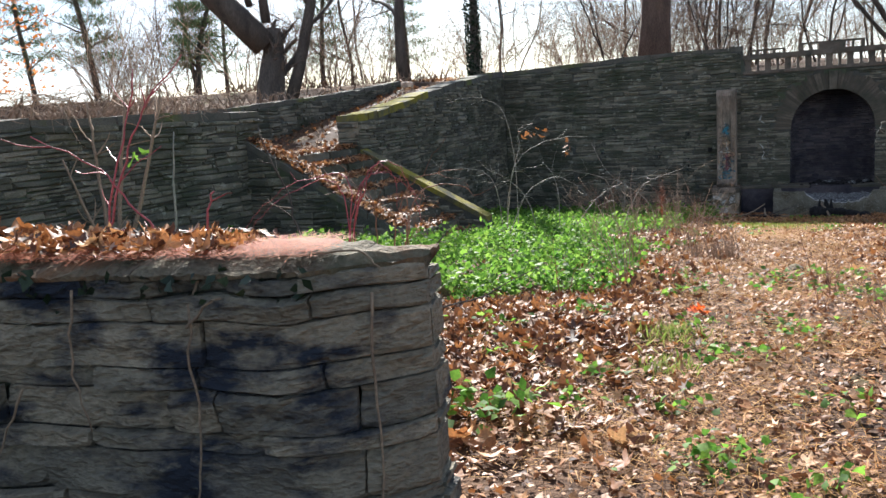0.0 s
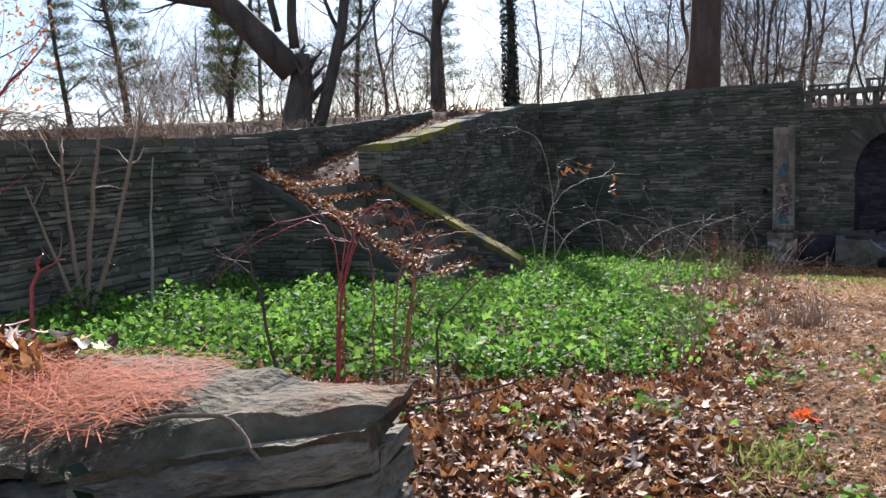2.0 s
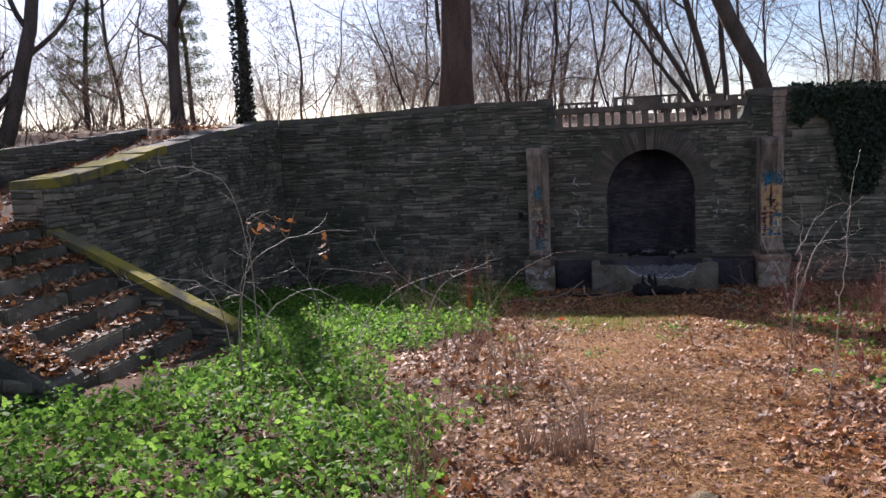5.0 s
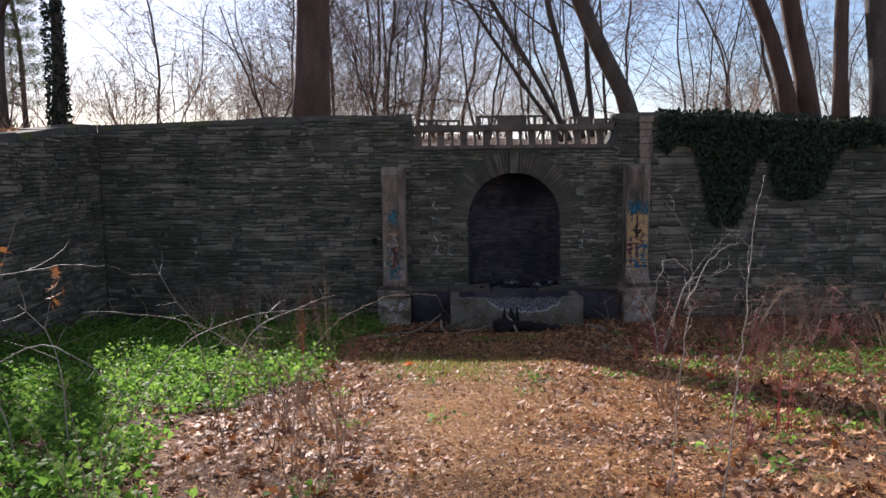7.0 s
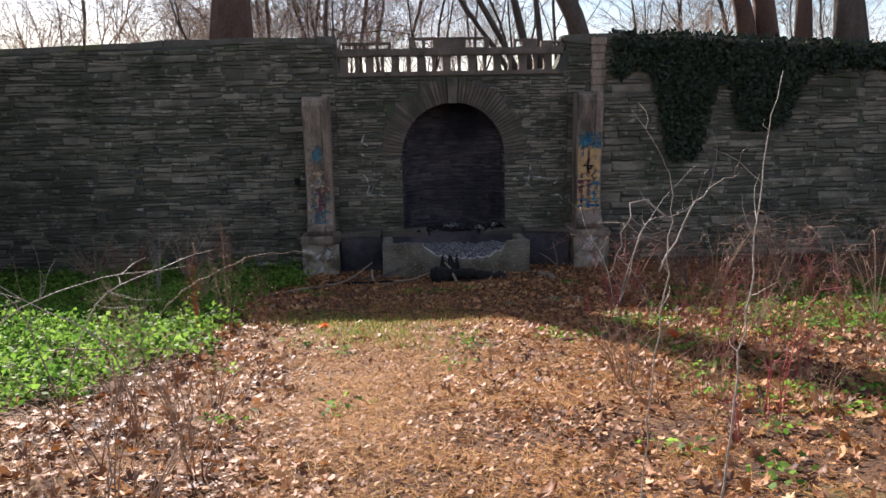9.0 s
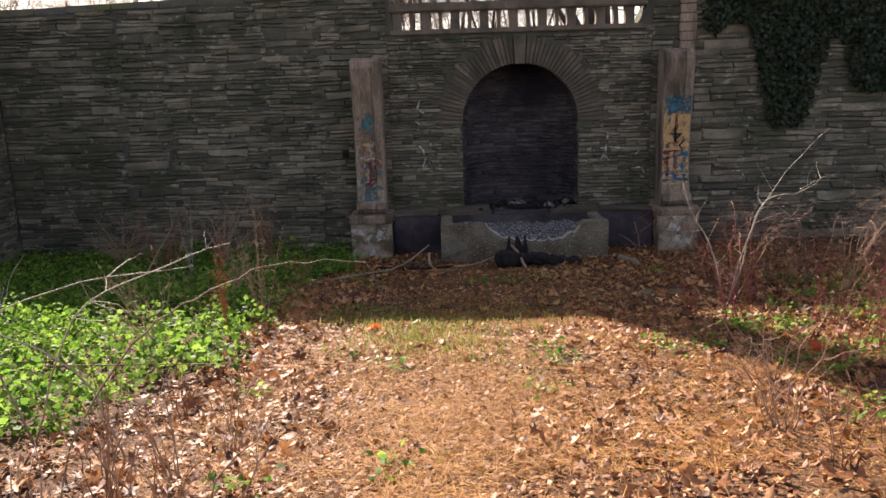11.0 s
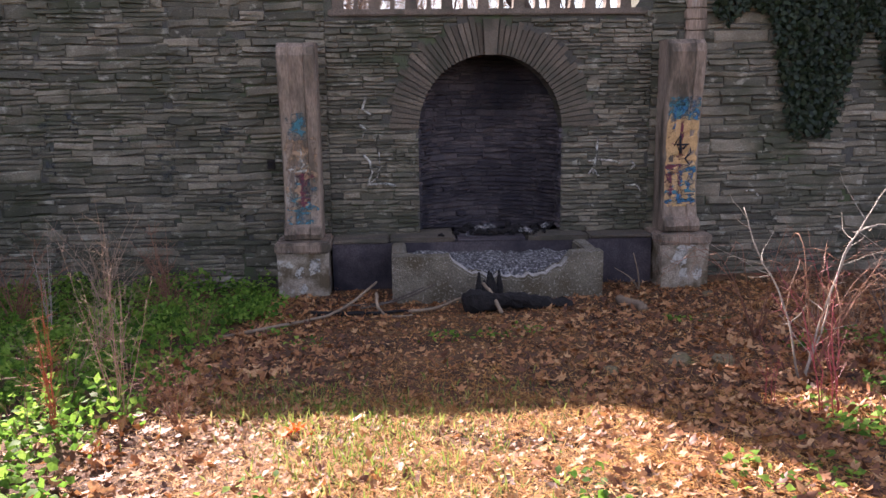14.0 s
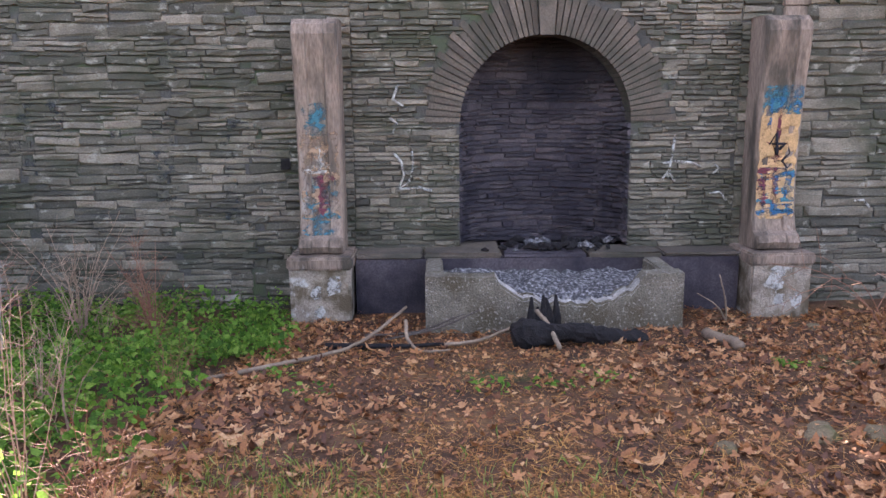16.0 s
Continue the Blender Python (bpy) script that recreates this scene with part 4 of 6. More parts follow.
# ---- leaf litter, needles, ivy ----
def leaf_shape(r, lobes, n=14, curl=0.25):
    """A dead leaf about 1 long: a lobed outline, curled up at the rim."""
    vs, fs = [(0, 0, 0.02)], []
    for i in range(n):
        a = 2 * math.pi * i / n
        rr = 0.36 + 0.16 * math.cos(lobes * a) + r.uniform(-0.05, 0.05)
        x, y = rr * 1.15 * math.cos(a), rr * 0.85 * math.sin(a)
        vs.append((x, y, curl * (x * x * r.uniform(0.2, 1.4) + y * y * r.uniform(0.4, 2.0))))
    for i in range(n):
        fs.append((0, 1 + i, 1 + (i + 1) % n))
    return vs, fs


rl = random.Random(81)
LEAVES = [leaf_shape(rl, 5), leaf_shape(rl, 5, 12, 0.7), leaf_shape(rl, 3, 10, 0.5), leaf_shape(rl, 7, 14, 0.35), leaf_shape(rl, 2, 8, 0.9)]
BIGLEAVES = [leaf_shape(rl, 5, 20, 0.6), leaf_shape(rl, 5, 20, 1.0), leaf_shape(rl, 7, 21, 0.8), leaf_shape(rl, 3, 18, 0.7)]
IVYLEAF = [([(0, 0, 0), (0.42, -0.3, 0.06), (1.0, 0, -0.12), (0.42, 0.3, 0.06), (0.5, 0, 0.02)], [(0, 1, 4), (1, 2, 4), (2, 3, 4), (3, 0, 4)]),
           ([(0, 0, 0), (0.3, -0.42, 0.05), (0.62, -0.2, 0.03), (1.0, 0.05, -0.15), (0.6, 0.25, 0.03), (0.28, 0.42, 0.04)], [(0, 1, 2), (0, 2, 4), (2, 3, 4), (0, 4, 5)])]
STRAWS = [([(-0.5, -0.016, 0), (0.5, -0.009, 0.04), (0.5, 0.009, 0.04), (-0.5, 0.016, 0)], [(0, 1, 2), (0, 2, 3)])]
THIN = [([(-0.5, -0.008, 0), (0.5, -0.004, 0.03), (0.5, 0.004, 0.03), (-0.5, 0.008, 0)], [(0, 1, 2), (0, 2, 3)])]
IVY_POLY = [(-6.3, -16.4), (-4.9, -15.9), (-3.5, -15.55), (-2.6, -14.9), (-2.35, -13.6), (-2.75, -12.0), (-3.7, -10.2), (-4.1, -9.0), (-3.9, -8.3), (-3.3, -7.8), (-3.05, -6.2), (-3.1, -3.9), (-2.75, -0.5), (-2.8, 0.6), (-8.35, 0.6), (-8.35, -7.6), (-5.7, -7.6), (-5.6, -11.5), (-8.35, -11.55), (-8.35, -16.6)]


def inside(poly, pts):
    x, y = pts[:, 0], pts[:, 1]
    res = np.zeros(len(pts), bool)
    for (xa, ya), (xb, yb) in zip(poly, poly[1:] + poly[:1]):
        hit = ((ya > y) != (yb > y)) & (x < (xb - xa) * (y - ya) / (yb - ya + 1e-9) + xa)
        res ^= hit
    return res


def field(pts, k, seed):
    return np.array([noise.noise((p[0] * k, p[1] * k, seed)) for p in pts])


def drop(name, label, cat, templates, mat, uv, size, tilt, lift, rng, up=0.0):
    """Strew pieces over the ground at uv."""
    n = len(uv)
    z = np.array([ground_z(a, b) for a, b in uv])
    pos = np.column_stack([uv, z + rng.uniform(lift[0], lift[1], n)])
    rot = turns(rng, n, tilt)
    me = scatter_mesh(name, templates, mat, pos, rot, rng.uniform(size[0], size[1], n), rng)
    ob = new(name, me)
    ob.matrix_world = W
    return tagged(ob, label, cat, kind="stuff")


def box_points(rng, n, u0, u1, v0, v1):
    return np.column_stack([rng.uniform(u0, u1, n), rng.uniform(v0, v1, n)])


def in_court(p):
    return (p[:, 0] > -8.3) & (p[:, 1] < 0.5) & ~((p[:, 0] < -5.7) & (p[:, 1] > -11.5) & (p[:, 1] < -7.65)) & ~((np.abs(p[:, 0]) < 1.35) & (p[:, 1] > -0.65)) & ~((np.abs(np.abs(p[:, 0]) - 2.43) < 0.36) & (p[:, 1] > -0.02))


def build_litter():
    rng = np.random.default_rng(3)
    p = np.concatenate([box_points(rng, 34000, -5, 6, -18, 0.3), box_points(rng, 14000, -8.3, 9, -21, 0.5), box_points(rng, 12000, -3.5, 4.5, -7, 0), box_points(rng, 16000, -4, 3, -19, -12), box_points(rng, 9000, -8.2, -3.4, -19, -15.8)])
    p = p[in_court(p)]
    dens = field(p, 0.55, 1.0) + 0.35 * field(p, 2.2, 5.0)
    ivy = inside(IVY_POLY, p)
    path = np.exp(-((p[:, 0] - np.interp(p[:, 1], [-21, -14, -8, -4], [-1.25, -1.15, -1.2, -0.8])) / 0.8) ** 2)
    keep = rng.uniform(0, 1, len(p)) < np.where(ivy, 0.12, np.clip(0.72 + 1.4 * dens - np.where(p[:, 1] < -12, 0.85, 0.65) * path, 0.06, 1))
    bare = (np.abs(p[:, 0]) < 2.4) & (p[:, 1] > -4.6) & (rng.uniform(0, 1, len(p)) < 0.5)
    p = p[keep & ~bare]
    drop("fallen_leaves", "curled brown and tan oak and maple leaves strewn on the ground", "leaves", LEAVES, MAT_LEAF, p, (0.03, 0.105), 0.42, (0.004, 0.04), rng)
    b = np.concatenate([box_points(rng, 3000, -4.5, 6, -19, -1.5), box_points(rng, 2600, -3.8, -1.6, -18.5, -12.5), box_points(rng, 1300, -7.5, -3.6, -18, -15.8), box_points(rng, 1500, 1.0, 5, -9.5, -3)])
    b = b[in_court(b)]
    path = np.exp(-((b[:, 0] - np.interp(b[:, 1], [-21, -14, -8, -4], [-1.25, -1.15, -1.2, -0.8])) / 0.85) ** 2)
    b = b[(rng.uniform(0, 1, len(b)) < np.clip(0.75 + 1.1 * field(b, 0.9, 14.0) - 1.3 * path, 0.03, 1)) & (~inside(IVY_POLY, b) | (rng.uniform(0, 1, len(b)) < 0.1))]
    b = b[(np.abs(b[:, 0] + 0.4) > 2.0) | (b[:, 1] < -9.5) | (rng.uniform(0, 1, len(b)) < 0.25)]
    drop("large_leaves", "large curled tan and brown maple leaves on the litter", "leaves", BIGLEAVES, MAT_LEAF, b, (0.07, 0.15), 0.55, (0.01, 0.05), rng)
    q = np.concatenate([box_points(rng, 150000, -4.5, 4.5, -18, 0.2), box_points(rng, 30000, -8.3, 8, -20, 0.4), box_points(rng, 60000, -2.4, 0.2, -19.5, -5), box_points(rng, 70000, -2.8, 2.2, -10, -3.8)])
    q = q[in_court(q)]
    q = q[~inside(IVY_POLY, q) | (rng.uniform(0, 1, len(q)) < 0.1)]
    on = np.exp(-((q[:, 0] - np.interp(q[:, 1], [-21, -14, -8, -4], [-1.25, -1.15, -1.2, -0.8])) / 1.0) ** 2)
    q = q[rng.uniform(0, 1, len(q)) < np.clip(np.where(q[:, 1] > -9.5, 0.4, 0.35) + np.where(q[:, 1] > -9.5, 0.6, 0.5) * on + 1.2 * field(q, 0.8, 11.0) + 0.7 * field(q, 2.6, 3.0), 0.08, 1)]
    q = q[~((np.abs(q[:, 0]) < 2.4) & (q[:, 1] > -4.6) & (rng.uniform(0, 1, len(q)) < 0.5))]
    drop("pine_needles", "thatch of orange-brown pine needles and straw on the path", "needles", STRAWS, MAT_STRAW, q, (0.035, 0.13), 0.25, (0.003, 0.035), rng)
    f = np.concatenate([box_points(rng, 26000, -3.6, 4.5, -8, 0.2), box_points(rng, 22000, -3.5, 3.5, -18, -8), box_points(rng, 24000, -2.4, 0.4, -19.5, -4.5)])
    f = f[in_court(f)]
    f = f[~inside(IVY_POLY, f)]
    drop("leaf_fragments", "broken bits of leaf and bark in the litter", "litter", IVYLEAF, MAT_LEAF, f, (0.018, 0.055), 0.4, (0.003, 0.02), rng)
    # leaves on the terraces, steps and wall tops
    t = np.concatenate([box_points(rng, 3500, -14, -8.9, -20, 1.0), box_points(rng, 3500, -12, 12, 1.15, 3.5)])
    drop("terrace_leaves", "dry leaves lying on the terrace above the walls", "leaves", LEAVES, MAT_LEAF, t, (0.06, 0.14), 0.5, (0.01, 0.05), rng)
    s = np.concatenate([box_points(rng, 2600, -8.7, -6.2, -11.05, -8.05), box_points(rng, 900, -8.7, -7.9, -11.05, -8.05), np.column_stack([rng.uniform(-8.7, -6.2, 1500), -11.05 + np.abs(rng.normal(0, 0.3, 1500))])])
    n = len(s)
    ramp = -0.9 + 1.78 * (-6.15 - s[:, 0]) / 2.6
    z = np.maximum(-0.9 + 1.78 * np.ceil((-6.15 - s[:, 0]) / 0.325) / 8, np.where((rng.uniform(0, 1, n) < 0.3) & (s[:, 1] < -10.4), ramp + 0.1 + 0.3 * np.exp(-((s[:, 1] + 11.05) / 0.35)), -9))
    c1 = np.column_stack([rng.uniform(-8.4, -6.0, 900), rng.uniform(-11.5, -11.1, 900)])
    z1 = -0.14 + 1.36 * (-5.95 - c1[:, 0]) / 2.45
    pos = np.concatenate([np.column_stack([s, z + rng.uniform(0.005, 0.09, n)]), np.column_stack([c1, z1 + rng.uniform(0.01, 0.04, 900)])])
    me = scatter_mesh("stair_leaves", LEAVES, MAT_LEAF, pos, turns(rng, len(pos), 0.4), rng.uniform(0.05, 0.12, len(pos)), rng)
    ob = new("stair_leaves", me)
    ob.matrix_world = W
    tagged(ob, "drift of dry leaves on the stone steps", "leaves", kind="stuff")
    # parapet top
    n = 1000
    px = -np.abs(rng.normal(0, 1, n)) * 1.5 - 0.62
    pos = np.column_stack([px, rng.uniform(0.36, 0.74, n), 1.03 + rng.uniform(0.0, 0.05, n) * np.clip(-px, 0.3, 2)])
    me = scatter_mesh("parapet_leaves", LEAVES, MAT_LEAF, pos, turns(rng, n, 0.6), rng.uniform(0.03, 0.1, n), rng)
    ob = new("parapet_leaves", me)
    ob.matrix_world = PARAPET
    tagged(ob, "dry leaves heaped on the parapet", "leaves", kind="stuff")
    n = 8000
    px = -rng.uniform(0.3, 1.7, n)
    pos = np.column_stack([px, rng.normal(0.48, 0.09, n).clip(0.31, 0.7), 1.037 + rng.uniform(0.0, 0.02, n)])
    me = scatter_mesh("parapet_needles", THIN, MAT_STRAWR, pos, turns(rng, n, 0.1), rng.uniform(0.05, 0.12, n), rng)
    ob = new("parapet_needles", me)
    ob.matrix_world = PARAPET
    tagged(ob, "reddish pine needles on the parapet top", "needles", kind="stuff")


build_litter()


def build_ivy():
    rng = np.random.default_rng(9)
    p = box_points(rng, 140000, -8.35, -2.3, -16.7, 0.6)
    p = p[inside(IVY_POLY, p + np.column_stack([0.55 * field(p, 0.9, 21.0) + 0.3 * field(p, 3.0, 25.0) + rng.normal(0, 0.12, len(p)), 0.3 * field(p, 2.0, 23.0)]))]
    p = p[in_court(p)]
    d = field(p, 0.9, 2.0) + 0.5 * field(p, 3.1, 8.0)
    p = p[rng.uniform(0, 1, len(p)) < np.clip(0.72 + 0.8 * d, 0.08, 1)]
    h = 0.17 + 0.18 * field(p, 1.4, 4.0) + 0.22 * field(p, 5.0, 6.0)
    n = len(p)
    z = np.array([ground_z(a, b) for a, b in p]) + np.clip(h, 0.03, 0.36) * rng.uniform(0.35, 1.15, n)
    me = scatter_mesh("ground_ivy", IVYLEAF, MAT_IVY, np.column_stack([p, z]), turns(rng, n, 0.72), rng.uniform(0.028, 0.082, n), rng)
    ob = new("ground_ivy", me)
    ob.matrix_world = W
    tagged(ob, "bright green carpet of ground cover leaves before the wall", "ground cover", kind="stuff")
    # scattered sprigs among the leaves
    c = np.array([(rng.uniform(-3, 6), rng.uniform(-15, -2)) for _ in range(60)] + [(rng.uniform(2.5, 7), rng.uniform(-6.5, -3)) for _ in range(190)] + [(rng.uniform(1.3, 5.0), rng.uniform(-9.5, -5)) for _ in range(110)] + [(rng.uniform(-3.5, 0.8), rng.uniform(-18.5, -13.5)) for _ in range(55)])
    q = np.concatenate([c[i] + rng.normal(0, 0.1, (26, 2)) for i in range(len(c))])
    q = q[in_court(q)]
    drop("ivy_sprigs", "small green sprigs between the dead leaves", "ground cover", IVYLEAF, MAT_IVY, q, (0.03, 0.07), 0.5, (0.02, 0.09), rng)
    g = np.concatenate([np.array(c0) + rng.normal(0, s, (k, 2)) for c0, s, k in (((-1.76, -16.3), 0.12, 320), ((-1.72, -16.9), 0.09, 160), ((-1.6, -5.2), 0.35, 900), ((-1.5, -5.9), 0.3, 500), ((-0.7, -5.0), 0.4, 400), ((-2.1, -4.6), 0.3, 500), ((-1.0, -6.2), 0.3, 260), ((1.8, -8.8), 0.3, 200))])
    blades = [([(-0.02, 0, 0), (0.02, 0, 0), (0.06, 0.1, 0.55), (0.0, 0.32, 0.95)], [(0, 1, 2), (0, 2, 3)])]
    drop("grass_tufts", "short fresh grass tufts in the path", "grass", blades, MAT_GRASS, g, (0.04, 0.1), 0.4, (0, 0.01), rng)
    # dead stalks standing on the west terrace
    s = np.concatenate([box_points(rng, 2200, -17, -8.95, -21, -12), box_points(rng, 2200, -22, -11.6, -12, 8)])
    stalk = [([(-0.004, 0, 0), (0.004, 0, 0), (0.014, 0.12, 0.5), (0.0, 0.4, 0.95), (0.012, 0.26, 0.5)], [(0, 1, 2), (0, 2, 3), (2, 4, 3)])]
    drop("dry_grass", "brown dead weeds and grass standing on the terrace", "grass", stalk, MAT_BRUSH, s, (0.15, 0.6), 0.8, (-0.02, 0.0), rng)
    # ivy hanging on the wall's right bay
    n = 13000
    u = np.concatenate([rng.uniform(2.9, 11, 9000), rng.normal(4.25, 0.3, 2500).clip(2.95, 6), rng.normal(5.8, 0.35, 1500).clip(2.95, 8)])
    drape = np.array([1.85 + 0.3 * noise.noise((a * 0.9, 0, 3)) + 0.2 * noise.noise((a * 3.1, 0, 6)) for a in u]) - 1.65 * np.exp(-((u - 4.25) / 0.5) ** 4) - 1.15 * np.exp(-((u - 5.8) / 0.65) ** 4)
    top = np.array([n_top(a) for a in u])
    t = rng.uniform(0, 1, n) ** 1.1
    zz = top + 0.12 - t * (top + 0.12 - drape).clip(0.15, 2.6)
    over = zz > top - 0.02
    vv = np.where(over, rng.uniform(FACE_N - 0.1, BACK_N, n), FACE_N - rng.uniform(0.05, 0.14, n))
    up = turns(rng, n, 0.5)
    fl = np.array([[1, 0, 0], [0, 0, -1], [0, 1, 0]], float)
    me = scatter_mesh("wall_ivy", IVYLEAF, MAT_WALLIVY, np.column_stack([u, vv, zz]), np.einsum("ij,njk->nik", fl, up), rng.uniform(0.06, 0.11, n), rng)
    ob = new("wall_ivy", me)
    ob.matrix_world = W
    tagged(ob, "dark evergreen ivy spilling over the wall top", "ivy", kind="stuff")


build_ivy()


# ---- trees ----
def grow(mbs, p, d, length, rad, level, r, spec):
    """A limb with its side branches; level 0 is the trunk. mbs: (wood, twigs)."""
    segs, sides = spec.get("mesh", ((9, 9), (6, 5), (4, 3), (3, 3)))[level]
    pts, rr = [Vector(p)], [rad]
    d = Vector(d).normalized()
    tip = 0.5 if level == 0 else 0.25
    for i in range(segs):
        w = spec["wander"][min(level, 3)]
        d = (d + Vector([r.gauss(0, w) for _ in range(3)]) + Vector((0, 0, spec["lift"][min(level, 3)]))).normalized()
        pts.append(pts[-1] + d * length / segs)
        rr.append(rad * (1 - (1 - tip) * (i + 1) / segs))
    if level == 0 and spec.get("flare", 1):
        rr[0] *= 1.25
        pts[0] -= Vector((0, 0, 0.3))
    mbs[0 if level < 2 else 1].tube(pts, [max(q, spec["thin"]) for q in rr], sides, level < 2)
    if level >= spec["levels"]:
        return
    k = spec["kids"][level]
    lo = spec["clear"] if level == 0 else 0.15
    for i in range(k):
        t = lo + (0.98 - lo) * (i + r.random()) / k
        j = min(int(t * segs), segs - 1)
        q = pts[j].lerp(pts[j + 1], t * segs - j)
        axis = (pts[j + 1] - pts[j]).normalized()
        side = axis.orthogonal().normalized()
        side.rotate(Matrix.Rotation(r.uniform(0, 2 * math.pi), 3, axis))
        a = r.uniform(*spec["angle"])
        nd = axis * math.cos(a) + side * math.sin(a)
        grow(mbs, q, nd, length * spec["ratio"][level] * r.uniform(0.6, 1.1) * (1.15 - 0.6 * t if level == 0 else 1), max(rr[j] * spec["taper"] * r.uniform(0.6, 1), spec["thin"]), level + 1, r, spec)


SPEC = dict(wander=(0.05, 0.12, 0.17, 0.2), lift=(0.02, 0.05, 0.05, 0.04), levels=3, kids=(11, 8, 7, 0), clear=0.25, angle=(0.45, 1.0), ratio=(0.55, 0.5, 0.5), taper=0.5, thin=0.006)


def tree(label, pos, height, rad, seed, lean=(0, 0, 1), bark=None, twigs=None, name="tree", **kw):
    r = random.Random(seed)
    spec = dict(SPEC)
    spec.update(kw)
    root = thing(name, label, "tree" if name == "tree" else name, Matrix.Translation(pos))
    wood, tw = MB(), MB()
    for limb in spec.get("limbs", [((0, 0, 0), lean, height, rad)]):
        grow((wood, tw), limb[0], limb[1], limb[2], limb[3], 0, r, spec)
    part("trunk", wood, bark or MAT_BARK, root, smooth=True)
    if tw.v:
        part("crown", tw, twigs or MAT_TWIG, root, smooth=True)
    return root


def on_ground(u, v):
    return L(u, v, ground_z(u, v))


def build_trees():
    # the large ones behind the walls
    t = tree("massive straight red-brown trunk standing behind the wall", on_ground(-5.16, 6.8), 17, 0.52, 1, (0.02, -0.01, 1), MAT_BARKR, clear=0.55, ratio=(0.4, 0.5, 0.5), kids=(8, 6, 4, 0))
    # ivy-clad trunk
    iv = tree("slender trunk sleeved in dark ivy at the wall corner", on_ground(-9.55, 1.5), 4.6, 0.15, 2, (0.0, 0, 1), clear=0.8, ratio=(0.2, 0.5, 0.5), kids=(4, 3, 2, 0), wander=(0.015, 0.12, 0.17, 0.2))
    rng = np.random.default_rng(12)
    n = 3200
    h, a = rng.uniform(0, 4.6, n), rng.uniform(0, 6.28, n)
    rad = 0.18 - 0.008 * h + rng.uniform(0, 0.05, n)
    pos = np.column_stack([rad * np.cos(a), rad * np.sin(a), h])
    part("ivy_sleeve", scatter_mesh("ivy_sleeve", IVYLEAF, MAT_WALLIVY, pos, turns(rng, n, 1.0), rng.uniform(0.05, 0.1, n), rng), None, iv, "dark green climbing ivy")
    # forked tree on the west terrace
    b = on_ground(-15.4, -0.5)
    tree("dark forked tree with a thick leaning limb on the terrace", b, 9, 0.5, 3, limbs=[((0, 0, -0.1), (-0.02, 0, 1), 2.35, 0.5), ((-0.05, 0, 1.75), (-0.72, -0.35, 1), 9, 0.42), ((0.05, 0, 2.4), (-0.12, 0, 1), 7, 0.15), ((0.5, 0.1, -0.1), (0.26, 0.1, 1), 7.0, 0.2), ((-0.4, 0, 2.9), (-0.2, 0.2, 1), 6, 0.11)], kids=(7, 7, 6, 0), flare=0)
    tree("grey forest trunk with spreading bare branches", on_ground(-19.0, 16.4), 15, 0.29, 4, (0, 0, 1), clear=0.18, ratio=(0.6, 0.5, 0.5), kids=(14, 8, 7, 0))
    # leaning trunk beside the balustrade
    tree("dark trunk leaning over the balustrade", on_ground(3.15, 2.9), 12, 0.21, 5, (-0.46, 0.02, 1), clear=0.35, lift=(0.03, 0.05, 0.05, 0.04))
    tree("twin red-brown trunk rising in a narrow fork", on_ground(9.7, 10.1), 14, 0.4, 6, limbs=[((0, 0, 0), (-0.42, 0.05, 1), 13, 0.27), ((0.62, -0.1, 0), (-0.2, 0, 1), 14, 0.33)], bark=MAT_BARKR, clear=0.35)
    tree("slim smooth trunk beyond the ivy wall", on_ground(9.15, 5.95), 12, 0.2, 7, (-0.03, 0, 1), bark=MAT_BARKR, clear=0.4)
    tree("stout grey trunk with a low side limb", on_ground(10.15, 5.5), 12, 0.36, 8, (-0.08, 0, 1), clear=0.25)
    tree("multi-stemmed tree with long arching branches", on_ground(3.6, 16.0), 11, 0.2, 9, limbs=[((0, 0, 0), (-0.75, 0, 1), 11, 0.12), ((0.5, 0, 0), (-0.25, 0, 1), 11, 0.16), ((0.9, 0, 0), (0.02, 0, 1), 11, 0.12), ((-0.3, 0, 0), (-1.2, 0.1, 1), 9, 0.09)], kids=(9, 8, 6, 0))
    # woodland: a few kinds, repeated
    kinds = []
    for i in range(6):
        kinds.append(tree("bare winter tree in the wood behind the walls", (0, -900 - 40 * i, 0), 10 + 1.0 * i, 0.07 + 0.012 * i, 100 + i, clear=0.1, ratio=(0.62, 0.55, 0.5), kids=(((7, 6, 5, 0), (13, 8, 6, 0))[i % 2]), angle=(0.55, 1.25), mesh=((9, 6), (5, 4), (3, 3), (2, 3)), lift=(0.02, 0.03, 0.03, 0.02), wander=(0.11, 0.2, 0.24, 0.24), thin=0.008, **({} if i % 2 else {"limbs": [((0.25 * math.cos(2.2 * q + i), 0.25 * math.sin(2.2 * q + i), 0), (0.4 * math.cos(2.2 * q + i), 0.4 * math.sin(2.2 * q + i), 1), 8 + q + 0.5 * i, 0.05 + 0.01 * q) for q in range(3)]})))
    shrubs = []
    for i in range(3):
        limbs = [((0.3 * math.cos(k * 2.4), 0.3 * math.sin(k * 2.4), 0), (0.5 * math.cos(k * 2.4), 0.5 * math.sin(k * 2.4), 1), 2.6 + 0.35 * (k % 4), 0.022) for k in range(8)]
        shrubs.append(tree("thicket of thin leafless stems", (0, -1200 - 20 * i, 0), 3, 0.02, 140 + i, limbs=limbs, kids=(6, 5, 0, 0), levels=2, mesh=((6, 3), (3, 3), (2, 3)), clear=0.1, thin=0.005, wander=(0.12, 0.18, 0.2, 0.2), name="shrub", bark=MAT_BRUSH, twigs=MAT_BRUSH, flare=0))
    r = random.Random(17)
    spots = []
